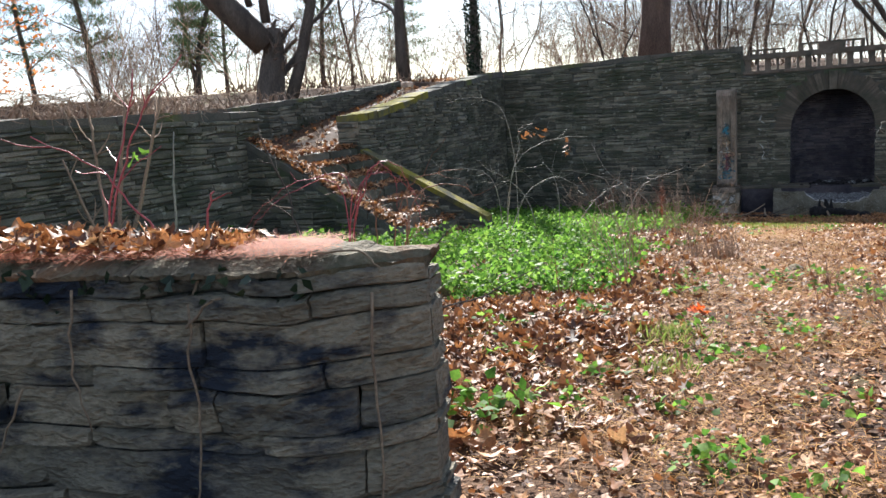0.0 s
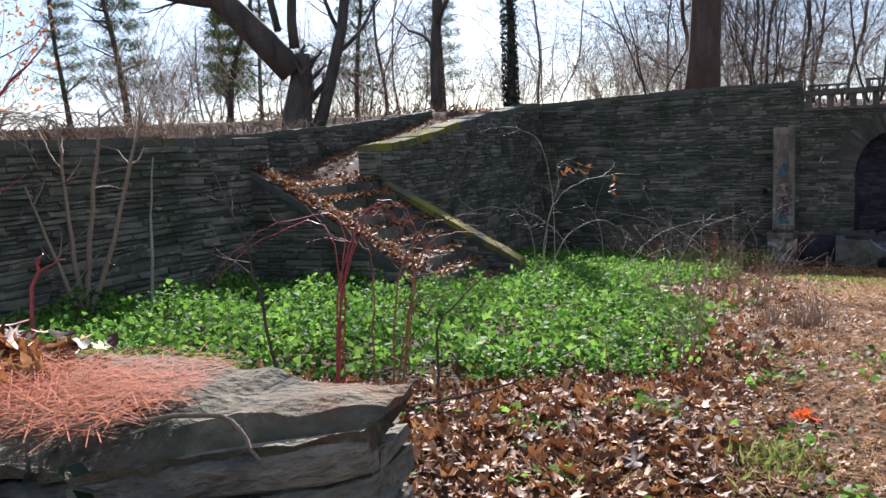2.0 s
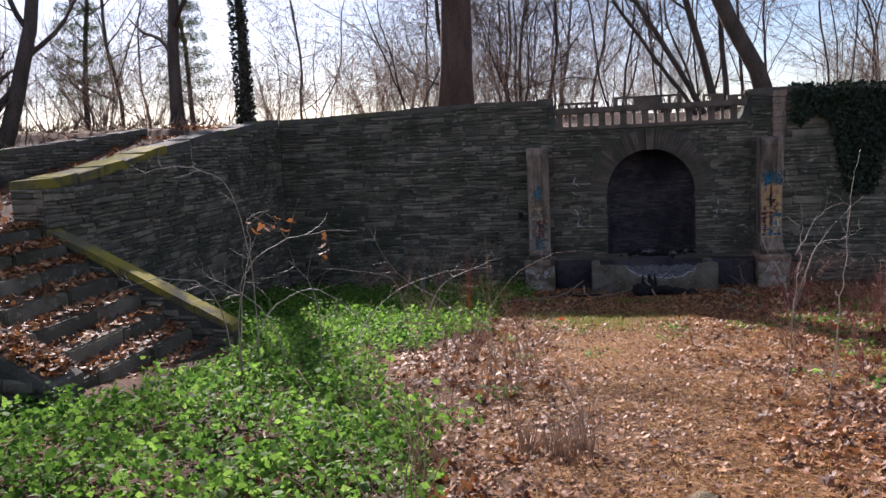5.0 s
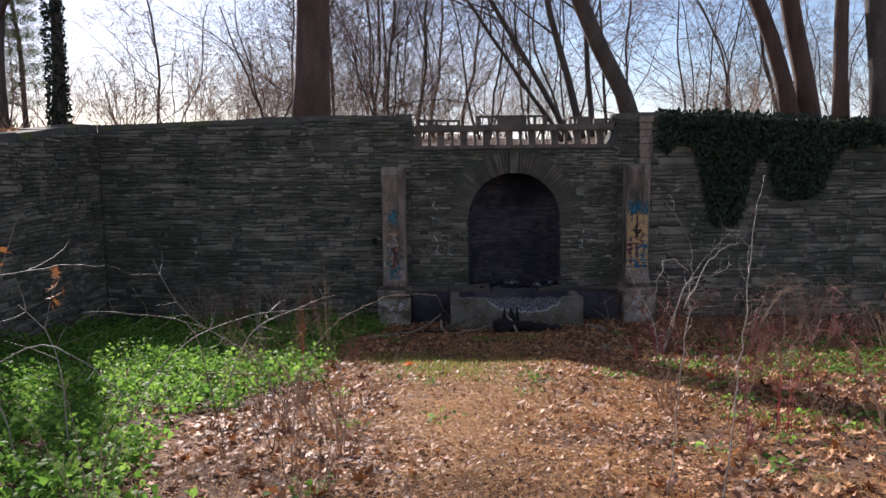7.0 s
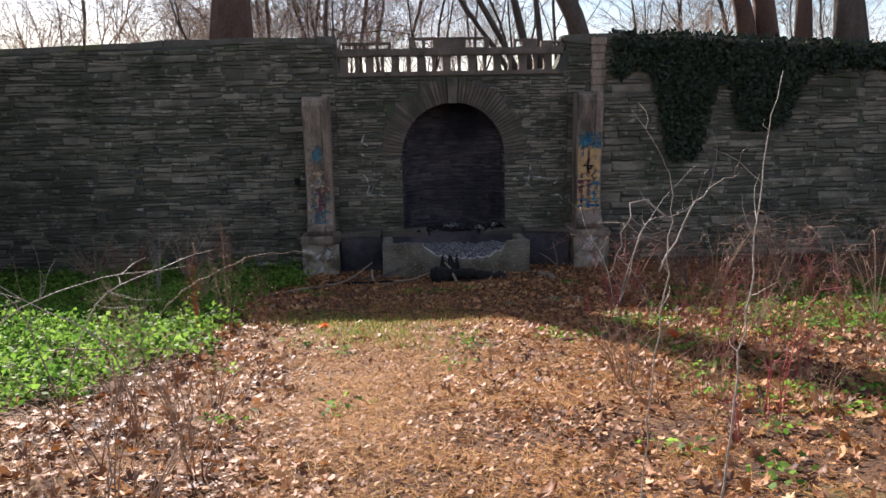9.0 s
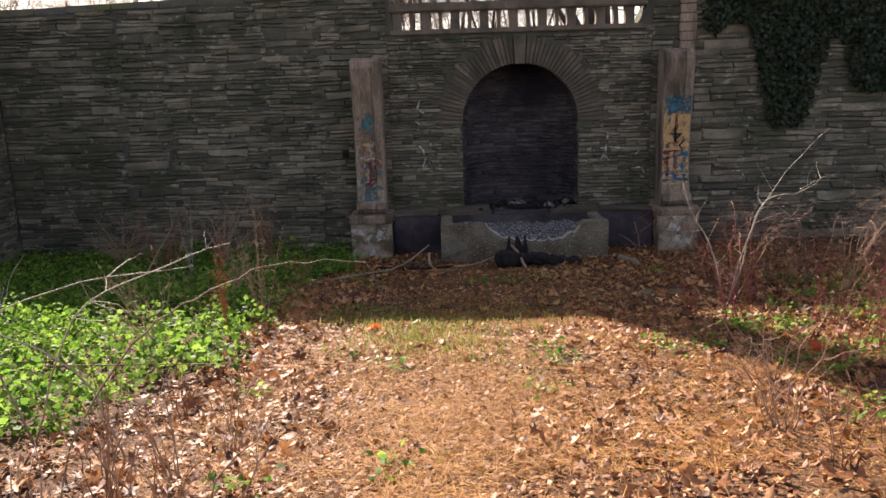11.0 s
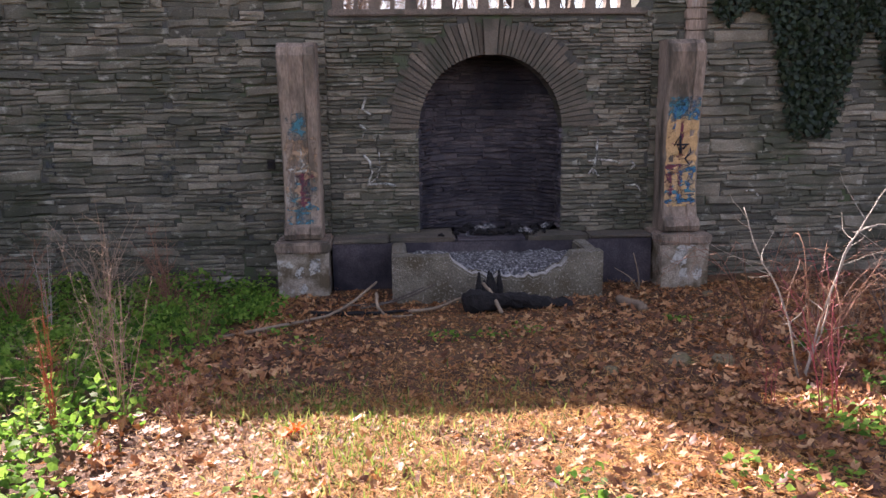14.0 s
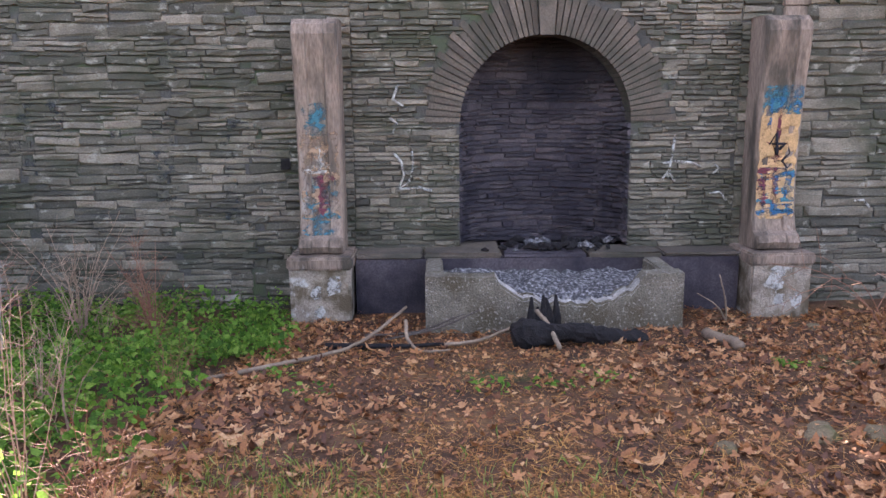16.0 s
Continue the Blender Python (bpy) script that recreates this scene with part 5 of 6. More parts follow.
    while len(spots) < 62:
        v = r.uniform(21, 75)
        u = r.uniform(-28 - v * 0.75, 16 + v * 0.62)
        if (u > 4 + 0.3 * v or u < -10 - 0.2 * v) and r.random() < 0.55:
            continue
        if min([9] + [math.hypot(u - a, v - b) for a, b in spots]) > 1.8 and math.hypot(u + 5.2, v - 6.8) > 3:
            spots.append((u, v))
    for i, (u, v) in enumerate(spots):
        o = kinds[i % 6] if i < 6 else None
        s = r.uniform(0.75, 1.25)
        m = Matrix.Translation(on_ground(u, v)) @ pose(0, 0, 0, r.uniform(-4, 4), r.uniform(-4, 4), r.uniform(0, 360)) @ Matrix.Scale(s, 4)
        if o:
            o.matrix_basis = m
            o["group"] = "wood behind the walls"
        else:
            c = copy_thing(kinds[i % 6], m)
    k = 0
    while k < 72:
        u, v = ((r.uniform(-20, 24), r.uniform(20, 46)) if k % 6 else (r.uniform(-38, -17), r.uniform(-8, 14))) if k < 48 else (r.uniform(-48, -17.5), r.uniform(-6, 34))
        if u > 6 and r.random() < 0.8 or u > -12 and v < 12.5 or abs(u + 1.2) < 4.5 and v < 25:
            continue
        s = r.uniform(0.7, 1.35)
        m = Matrix.Translation(on_ground(u, v)) @ pose(0, 0, 0, 0, 0, r.uniform(0, 360)) @ Matrix.Scale(s, 4)
        if k < 3:
            shrubs[k].matrix_basis = m
            shrubs[k]["group"] = "undergrowth on the terraces"
        else:
            copy_thing(shrubs[k % 3], m)
        k += 1


build_trees()


# ---- plants and small things ----
def smooth_line(pts, k=4):
    """A rounded line through the points."""
    pts = [Vector(p) for p in pts]
    if len(pts) < 3:
        return pts
    e = [2 * pts[0] - pts[1]] + pts + [2 * pts[-1] - pts[-2]]
    out = []
    for i in range(1, len(e) - 2):
        a, b, c, d = e[i - 1:i + 3]
        for j in range(k):
            t = j / k
            out.append(0.5 * ((2 * b) + (c - a) * t + (2 * a - 5 * b + 4 * c - d) * t * t + (3 * b - a - 3 * c + d) * t ** 3))
    return out + [pts[-1]]


def bush(name, label, cat, stems, mat, rad=0.008, twigs=0, twig_len=0.25, seed=0, part_name="stem", leaves=None, group="", whole=False):
    """Stems through world points, each a part, with side twigs of its own."""
    r = random.Random(seed)
    base = Vector(stems[0][0])
    root = thing(name, label, cat, Matrix.Translation(base), group)
    for st in stems:
        line = [p - base for p in smooth_line(st)]
        n = len(line)
        mb = MB()
        line = [p + Vector([r.gauss(0, 0.006) for _ in range(3)]) if 0 < i else p for i, p in enumerate(line)]
        mb.tube(line, [rad * (1 - 0.75 * i / n) for i in range(n)], 5)
        stem = None if whole else part(part_name, mb, mat, root, smooth=True)
        for _ in range(twigs):
            i = r.randrange(n // 4, n - 1)
            d = (line[i + 1] - line[i]).normalized()
            s = Vector([r.gauss(0, 1) for _ in range(3)])
            s = (s - d * s.dot(d)).normalized()
            ln = twig_len * r.uniform(0.4, 1.2)
            dd = (d * 0.6 + s).normalized()
            tw = [line[i]]
            for _k in range(4):
                dd = (dd + Vector([r.gauss(0, 0.2) for _ in range(3)]) + Vector((0, 0, 0.03))).normalized()
                tw.append(tw[-1] + dd * ln / 4)
            tb = mb if whole else MB()
            tb.tube(tw, [rad * 0.42, rad * 0.36, rad * 0.3, rad * 0.24, rad * 0.15], 3, False)
            if not whole:
                part("side_twig", tb, mat, stem, smooth=True)
        if whole:
            part(part_name, mb, mat, root, smooth=True)
    if leaves:
        lm, spots, size = leaves
        rng = np.random.default_rng(seed + 1)
        for p in spots:
            one = scatter_mesh("leaf", LEAVES[2:4], lm, np.array([tuple(Vector(p) - base)]), turns(rng, 1, 0.9), rng.uniform(size * 0.6, size * 1.3, 1), rng)
            part("leaf", one, None, root)
    return root


def gp(x, y, h=0.0):
    return (x, y, ground_at(x, y) + h)


def build_canes():
    r = random.Random(91)
    j = lambda p, a=0.05: tuple(c + r.uniform(-a, a) for c in p)
    s1 = [[gp(-0.72, 6.12, -0.03), (-0.7, 6.15, 0.15), (-0.67, 6.15, 0.53), (-0.59, 6.15, 0.86), (-0.5, 6.15, 1.05), (-0.39, 6.15, 1.12), (-0.29, 6.17, 1.08), (-0.21, 6.2, 0.95), (-0.16, 6.22, 0.8), (-0.13, 6.24, 0.62)],
          [gp(-0.7, 6.18, -0.03), (-0.69, 6.2, 0.11), (-0.65, 6.2, 0.61), (-0.55, 6.2, 0.91), (-0.45, 6.2, 1.09), (-0.34, 6.22, 1.03), (-0.31, 6.24, 0.91), (-0.32, 6.25, 0.74)],
          [gp(-0.74, 6.3, -0.03), (-0.72, 6.35, 0.4), (-0.68, 6.45, 0.85), (-0.74, 6.5, 1.0), (-0.88, 6.5, 1.02), (-1.18, 6.5, 0.94), (-1.39, 6.5, 0.81), (-1.6, 6.5, 0.59)],
          [gp(-0.75, 6.28, -0.03), (-0.71, 6.35, 0.64), (-0.79, 6.4, 0.96), (-1.02, 6.4, 0.95), (-1.31, 6.4, 0.82), (-1.48, 6.4, 0.64)],
          [gp(-0.73, 6.15, -0.03), (-0.7, 6.18, 0.5), (-0.62, 6.2, 0.84), (-0.52, 6.22, 1.0), (-0.42, 6.24, 1.03), (-0.3, 6.26, 0.97), (-0.12, 6.3, 0.78)]]
    bush("bramble", "arching red bramble canes rising from the ground ivy", "bramble", s1, MAT_CANE, 0.0062, 1, 0.12, 1, "cane")
    s2 = [[gp(-0.51, 6.2, -0.03), (-0.5, 6.2, 0.13), (-0.48, 6.2, 0.54), (-0.49, 6.2, 0.79), (-0.57, 6.2, 0.88), (-0.75, 6.25, 0.9)],
          [gp(-0.35, 6.04, -0.03), (-0.34, 6.05, 0.11), (-0.28, 6.05, 0.42), (-0.22, 6.05, 0.63), (-0.23, 6.05, 0.83), (-0.17, 6.05, 0.95), (0.01, 6.05, 1.02), (0.21, 6.05, 1.02)],
          [gp(-0.31, 6.04, -0.03), (-0.3, 6.05, 0.11), (-0.26, 6.05, 0.39), (-0.24, 6.05, 0.63), (-0.29, 6.05, 0.83)],
          [gp(-0.33, 6.1, -0.03), (-0.27, 6.1, 0.43), (-0.18, 6.1, 0.79), (-0.03, 6.1, 0.91), (0.18, 6.1, 0.9), (0.29, 6.1, 0.81)],
          [gp(-0.38, 6.08, -0.03), (-0.36, 6.1, 0.4), (-0.3, 6.12, 0.72), (-0.2, 6.14, 0.86), (-0.05, 6.16, 0.82)]]
    bush("bramble", "clump of brown and red bramble stems with side shoots", "bramble", s2, MAT_CANEB, 0.0075, 5, 0.3, 2, "cane")
    s3 = [[gp(-0.13, 6.1, -0.03), (-0.12, 6.1, 0.15), (-0.09, 6.1, 0.4), (0.02, 6.1, 0.52), (0.19, 6.1, 0.68)], [gp(-0.4, 5.9, -0.02), (-0.1, 5.7, 0.06), (0.3, 5.8, 0.12), (0.75, 6.1, 0.25)]]
    bush("bramble", "low dark bramble stems trailing sideways", "bramble", s3, MAT_BARK, 0.011, 3, 0.25, 3, "cane")
    s4 = [[gp(-1.72, 3.95, -0.03), (-1.65, 4.0, 0.8), (-1.58, 4.0, 1.04), (-1.49, 4.0, 1.26), (-1.4, 4.0, 1.48), (-1.32, 4.0, 1.62), (-1.15, 4.05, 1.8)],
          [gp(-1.7, 4.0, -0.03), (-1.62, 4.05, 0.7), (-1.6, 4.05, 1.1), (-1.48, 4.1, 1.5), (-1.42, 4.1, 1.75)],
          [gp(-1.1, 3.72, -0.03), (-1.15, 3.7, 0.85), (-1.23, 3.7, 0.97), (-1.36, 3.7, 1.14), (-1.48, 3.7, 1.3), (-1.75, 3.68, 1.45)],
          [gp(-0.95, 3.5, -0.03), (-0.95, 3.42, 0.7), (-0.93, 3.4, 1.12), (-0.9, 3.4, 1.2)]]
    bush("bramble", "dark red bramble canes behind the parapet", "bramble", s4, MAT_CANE, 0.009, 5, 0.25, 4, "cane", (MAT_IVY, [(-1.37, 3.86, 1.34), (-1.33, 3.87, 1.36), (-1.4, 3.9, 1.32)], 0.09))
    s5 = [[gp(-0.83, 5.3, -0.03), (-0.85, 5.3, 0.3), (-0.87, 5.3, 0.45), (-0.92, 5.3, 0.73), (-0.95, 5.3, 0.95), (-1.04, 5.3, 1.2), (-1.12, 5.3, 1.42)]]
    bush("sapling", "thin dark sapling stem", "sapling", s5, MAT_BARK, 0.011, 6, 0.22, 5)
    # pale stems before the west wall
    b = gp(-3.66, 8.95, -0.03)
    s6 = [[b, (-3.74, 9.0, 0.68), (-3.76, 9.0, 1.36), (-3.77, 9.0, 1.8)], [b, (-3.51, 9.0, 0.96), (-3.4, 9.0, 1.52), (-3.36, 9.0, 1.9)], [b, (-3.33, 9.0, 0.66), (-3.05, 9.0, 1.55), (-2.95, 9.0, 1.9)], [b, (-3.85, 8.9, 0.5), (-4.05, 8.85, 1.2)]]
    bush("shrub", "pale grey multi-stemmed shrub before the wall", "shrub", s6, MAT_BRUSH, 0.03, 5, 0.4, 6)
    bush("pole", "thin pale pole standing against the wall", "pole", [[gp(-2.93, 8.8, -0.03), (-2.88, 8.8, 0.7), (-2.8, 8.8, 1.43)]], MAT_PALE, 0.019, 0, 0.1, 7)
    # pale arching twigs with hanging dead leaves
    b = gp(0.9, 11.6, -0.03)
    s7 = [[b, (0.95, 11.3, 0.2), (1.03, 10.95, 0.65), (1.2, 10.88, 0.85), (1.41, 10.87, 0.96), (1.75, 10.82, 1.01), (2.0, 10.8, 1.0)],
          [b, (1.0, 11.3, 0.4), (1.1, 11.0, 0.9), (1.1, 10.91, 1.15), (1.3, 10.85, 1.22)],
          [b, (0.8, 11.4, 0.3), (0.6, 11.3, 0.6), (0.2, 11.2, 0.66), (-0.2, 11.2, 0.5)],
          [b, (1.2, 11.4, 0.2), (1.6, 11.2, 0.45), (1.9, 11.0, 0.3), (2.2, 10.9, -0.05)],
          [gp(2.9, 13.2), (2.7, 12.9, 0.1), (2.3, 12.6, 0.35), (1.8, 12.4, 0.45)], [gp(2.9, 13.2), (3.2, 13.0, 0.0), (3.6, 13.0, 0.2), (4.1, 13.2, 0.3)], [gp(1.4, 11.6), (1.22, 11.5, 0.17), (0.92, 11.5, 0.46), (0.62, 11.5, 0.66)], [gp(1.7, 11.6), (1.69, 11.5, 0.08), (1.63, 11.5, 0.43), (1.45, 11.5, 0.69)],
          [gp(3.4, 12.6), (3.2, 12.5, -0.12), (2.63, 12.5, 0.33), (2.36, 12.5, 0.83)], [gp(2.1, 13.0), (2.35, 13.0, -0.28), (2.73, 13.0, 0.04), (3.26, 13.0, 0.2), (3.86, 13.0, 0.22)], [gp(1.1, 11.7), (1.1, 11.6, 0.7), (0.95, 11.5, 1.38), (0.72, 11.5, 1.57), (0.48, 11.5, 1.62), (0.18, 11.5, 1.55)]]
    sp = [(1.72 + r.gauss(0, 0.02), 10.82, 0.97 - 0.03 * k) for k in range(8)] + [(1.1 + 0.05 * k, 10.88, 1.08 + r.uniform(-0.08, 0.06)) for k in range(8)]
    bush("shrub", "pale arching twigs with a few hanging dead leaves", "shrub", s7, MAT_PALE, 0.007, 8, 0.4, 8, "twig", (MAT_LEAF, sp, 0.09))
    # pale bough in front of the niche's first console
    s8 = [[gp(3.1, 11.4), (3.25, 11.25, 0.0), (3.5, 11.15, 0.38), (3.66, 11.15, 0.49), (3.87, 11.13, 0.58), (4.05, 11.1, 0.62), (4.29, 11.03, 0.6), (4.34, 11.0, 0.52), (4.39, 10.96, 0.43)], [gp(3.1, 11.4), (2.9, 11.3, -0.1), (2.6, 11.2, 0.15), (2.3, 11.1, 0.2)]]
    bush("shrub", "low arching pale bough", "shrub", s8, MAT_STICK, 0.0042, 4, 0.14, 9, "twig")
    # saplings beside the path
    s9 = [[gp(5.33, 9.05, -0.02), (5.39, 9.05, -0.04), (5.43, 9.05, 0.4), (5.47, 9.05, 0.72), (5.49, 9.05, 1.02), (5.52, 9.05, 1.29), (5.59, 9.05, 1.52)]]
    bush("sapling", "tall thin pale sapling beside the path", "sapling", s9, MAT_PALE, 0.0052, 7, 0.22, 10)
    s10 = [[gp(5.16, 9.35, -0.02), (5.22, 9.35, -0.16), (5.24, 9.35, 0.23), (5.29, 9.35, 0.61), (5.31, 9.35, 0.85), (5.31, 9.35, 1.06), (5.23, 9.35, 1.22), (5.09, 9.35, 1.37)], [(5.29, 9.35, 0.93), (5.15, 9.35, 1.01), (5.06, 9.35, 0.88), (5.01, 9.35, 0.72)], [(5.26, 9.35, 0.7), (5.42, 9.35, 0.95), (5.54, 9.35, 1.04), (5.69, 9.35, 1.09)]]
    bush("sapling", "forked pale sapling with a bent tip beside the path", "sapling", s10, MAT_PALE, 0.0046, 4, 0.25, 11)
    b = gp(9.15, 14.5, -0.03)
    s11 = [[b, (9.19, 14.5, -1.13), (9.33, 14.5, -0.79), (9.48, 14.5, -0.33), (9.63, 14.5, -0.09), (9.93, 14.5, 0.23), (10.42, 14.5, 0.57)], [b, (9.4, 14.5, -0.5), (9.63, 14.5, -0.11), (10.1, 14.5, -0.06), (10.43, 14.5, 0.09)], [b, (9.05, 14.6, -0.6), (8.85, 14.7, -0.2), (8.8, 14.8, 0.1)]]
    bush("sapling", "leaning pale sapling before the ivy wall", "sapling", s11, MAT_PALE, 0.0095, 8, 0.4, 12)
    for k, (x, y, h) in enumerate(((9.9, 15.6, 1.0), (10.6, 14.3, 1.1), (10.6, 14.8, 1.0), (9.4, 14.6, 1.0), (11.5, 14.0, 1.2), (12.2, 12.8, 1.3), (12.6, 15.2, 1.1), (10.8, 12.2, 1.0))):
        st = []
        for i in range(9):
            a = r.uniform(0, 6.28)
            q = gp(x, y, -0.02)
            st.append([q, (x + 0.2 * math.cos(a), y + 0.2 * math.sin(a), q[2] + h * 0.5), (x + 0.5 * math.cos(a), y + 0.5 * math.sin(a), q[2] + h * r.uniform(0.7, 1.0)), (x + 0.9 * math.cos(a), y + 0.9 * math.sin(a), q[2] + h * r.uniform(0.5, 0.95))])
        bush("shrub", "tangle of bare brown and grey shrub stems", "shrub", st, (MAT_CANEB, MAT_BRUSH, MAT_TWIG)[k % 3], 0.005, 7, 0.35, 30 + k, "stem", group="thicket along the wall foot")


build_canes()


def build_weeds():
    """Dry stalks: four kinds, repeated over the clearing."""
    r = random.Random(95)
    kinds = []
    for k in range(4):
        st = []
        for i in range(4 + k):
            a, ln = r.uniform(0, 6.28), r.uniform(0.25, 0.62)
            t = r.uniform(0.2, 0.8)
            st.append([(0.03 * math.cos(a), 0.03 * math.sin(a), -0.02), (ln * t * 0.4 * math.cos(a), ln * t * 0.4 * math.sin(a), ln * 0.5), (ln * t * math.cos(a + 0.2), ln * t * math.sin(a + 0.2), ln)])
        kinds.append(bush("weed", ("dry red-brown weed stalks", "dead tan weed stems", "thin dark bramble shoots", "brown seed-headed weeds")[k] + " among fallen leaves", "weed", st, (MAT_CANEB, MAT_BRUSH, MAT_CANEB, MAT_BRUSH)[k], 0.0032, 4, 0.13, 60 + k, "stalk", group="dry weeds of the clearing"))
    spots = []
    for (u0, u1, v0, v1, n) in ((-3.4, -2.0, -12.5, -7.5, 18), (-4.2, -3.2, -6.5, -1.0, 16), (0.6, 4.2, -13, -7, 24), (2.4, 6.5, -6.8, -2.0, 22), (-3.0, -1.4, -15.6, -12.5, 10), (2.8, 6, -2.5, 0.2, 14), (-1.4, 0.8, -16.5, -13, 5)):
        for _ in range(n):
            spots.append((r.uniform(u0, u1), r.uniform(v0, v1)))
    for i, (u, v) in enumerate(spots):
        m = Matrix.Translation(on_ground(u, v)) @ pose(0, 0, 0, r.uniform(-8, 8), r.uniform(-8, 8), r.uniform(0, 360)) @ Matrix.Scale(r.uniform(0.7, 1.35), 4)
        if i < 4:
            kinds[i].matrix_basis = m
        else:
            copy_thing(kinds[i % 4], m)
    # taller weeds before the first console
    for k, (u, v, h, mt) in enumerate(((-3.28, -5.28, 1.0, MAT_RUST), (-3.0, -4.98, 1.4, MAT_BRUSH), (-2.64, -5.07, 0.7, MAT_CANEB), (-4.6, -2.2, 1.1, MAT_PALE), (-3.7, -3.4, 0.8, MAT_BRUSH), (-4.4, -4.6, 0.6, MAT_BRUSH), (-3.0, -3.0, 0.55, MAT_CANEB))):
        p = on_ground(u, v)
        st = []
        for i in range(9):
            a, t = r.uniform(0, 6.28), r.uniform(0.05, 0.3) if mt != MAT_RUST else r.uniform(0.02, 0.09)
            hh = h * r.uniform(0.55, 1.05)
            st.append([(p.x, p.y, p.z - 0.02), (p.x + t * 0.5 * math.cos(a), p.y + t * 0.5 * math.sin(a), p.z + hh * 0.5), (p.x + t * math.cos(a), p.y + t * math.sin(a), p.z + hh)])
        bush("weed", "tall dead weed stems with feathery tops", "weed", st, mt, 0.0034, 12, 0.15, 80 + k, "stalk")
    # thickets of fine twigs before the niche wall
    for k, (u, v, h, mt) in enumerate(((-3.75, -1.2, 1.0, MAT_CANEB), (-4.5, -1.0, 1.15, MAT_BRUSH), (-5.2, -1.6, 1.05, MAT_CANEB), (-5.9, -1.2, 0.9, MAT_BRUSH))):
        p = on_ground(u, v)
        st = []
        for i in range(16):
            a, t = r.uniform(0, 6.28), r.uniform(0.15, 0.75)
            hh = h * r.uniform(0.45, 1.05)
            st.append([(p.x, p.y, p.z - 0.02), (p.x + t * 0.35 * math.cos(a), p.y + t * 0.35 * math.sin(a), p.z + hh * 0.55), (p.x + t * math.cos(a), p.y + t * math.sin(a), p.z + hh)])
        bush("shrub", "tangled brown thicket of fine dead twigs before the niche wall", "shrub", st, mt, 0.0065, 14, 0.26, 120 + k, "stem", whole=True)
    # red shoots on the sunny side of the path
    reds = []
    for k in range(3):
        st = []
        for i in range(6):
            a, ln, t = r.uniform(0, 6.28), r.uniform(0.35, 0.8), r.uniform(0.2, 0.7)
            st.append([(0.05 * math.cos(a), 0.05 * math.sin(a), -0.02), (ln * t * 0.4 * math.cos(a), ln * t * 0.4 * math.sin(a), ln * 0.55), (ln * t * math.cos(a + 0.2), ln * t * math.sin(a + 0.2), ln)])
        reds.append(bush("bramble", "thin red bramble shoots among dead leaves", "bramble", st, (MAT_CANE, MAT_CANEB, MAT_CANEB)[k], 0.0035, 5, 0.16, 140 + k, "cane", group="red shoots beside the path", whole=True))
    for i in range(54):
        u, v = ((r.uniform(0.9, 4.6), r.uniform(-11, -4)), (r.uniform(3, 7), r.uniform(-6.5, -3.2)), (r.uniform(0.9, 3.4), r.uniform(-9, -4)))[i % 3]
        m = Matrix.Translation(on_ground(u, v)) @ pose(0, 0, 0, r.uniform(-10, 10), r.uniform(-10, 10), r.uniform(0, 360)) @ Matrix.Scale(r.uniform(0.6, 1.3), 4)
        if i < 3:
            reds[i].matrix_basis = m
        else:
            copy_thing(reds[i % 3], m)
    # stump of cut dry stems
    for k, (x, y) in enumerate(((2.9, 8.5), (3.1, 8.62), (2.75, 8.7))):
        st = []
        for i in range(26):
            a, t, h = r.uniform(0, 6.28), r.uniform(0.02, 0.14), r.uniform(0.12, 0.3)
            q = gp(x + 0.6 * t * math.cos(a), y + 0.6 * t * math.sin(a), -0.02)
            st.append([q, (q[0] + 0.2 * t * math.cos(a), q[1] + 0.2 * t * math.sin(a), q[2] + h * 0.6), (q[0] + 0.6 * t * math.cos(a), q[1] + 0.6 * t * math.sin(a), q[2] + h)])
        bush("grass_clump", "tuft of cut-off brown dead stems", "grass", st, MAT_BRUSH, 0.006, 0, 0.1, 90 + k, "stalk")


build_weeds()


TUFT = ([(0, 0, 0)] + [(math.cos(k * 0.9) * (0.7 + 0.3 * (k % 2)), math.sin(k * 0.9) * (0.7 + 0.3 * (k % 2)), 0.5 * math.sin(k * 2.3)) for k in range(7)] + [(0.06 * math.cos(k * 0.9 + 1.5), 0.06 * math.sin(k * 0.9 + 1.5), 0.02) for k in range(7)], [(0, 1 + k, 8 + k) for k in range(7)])


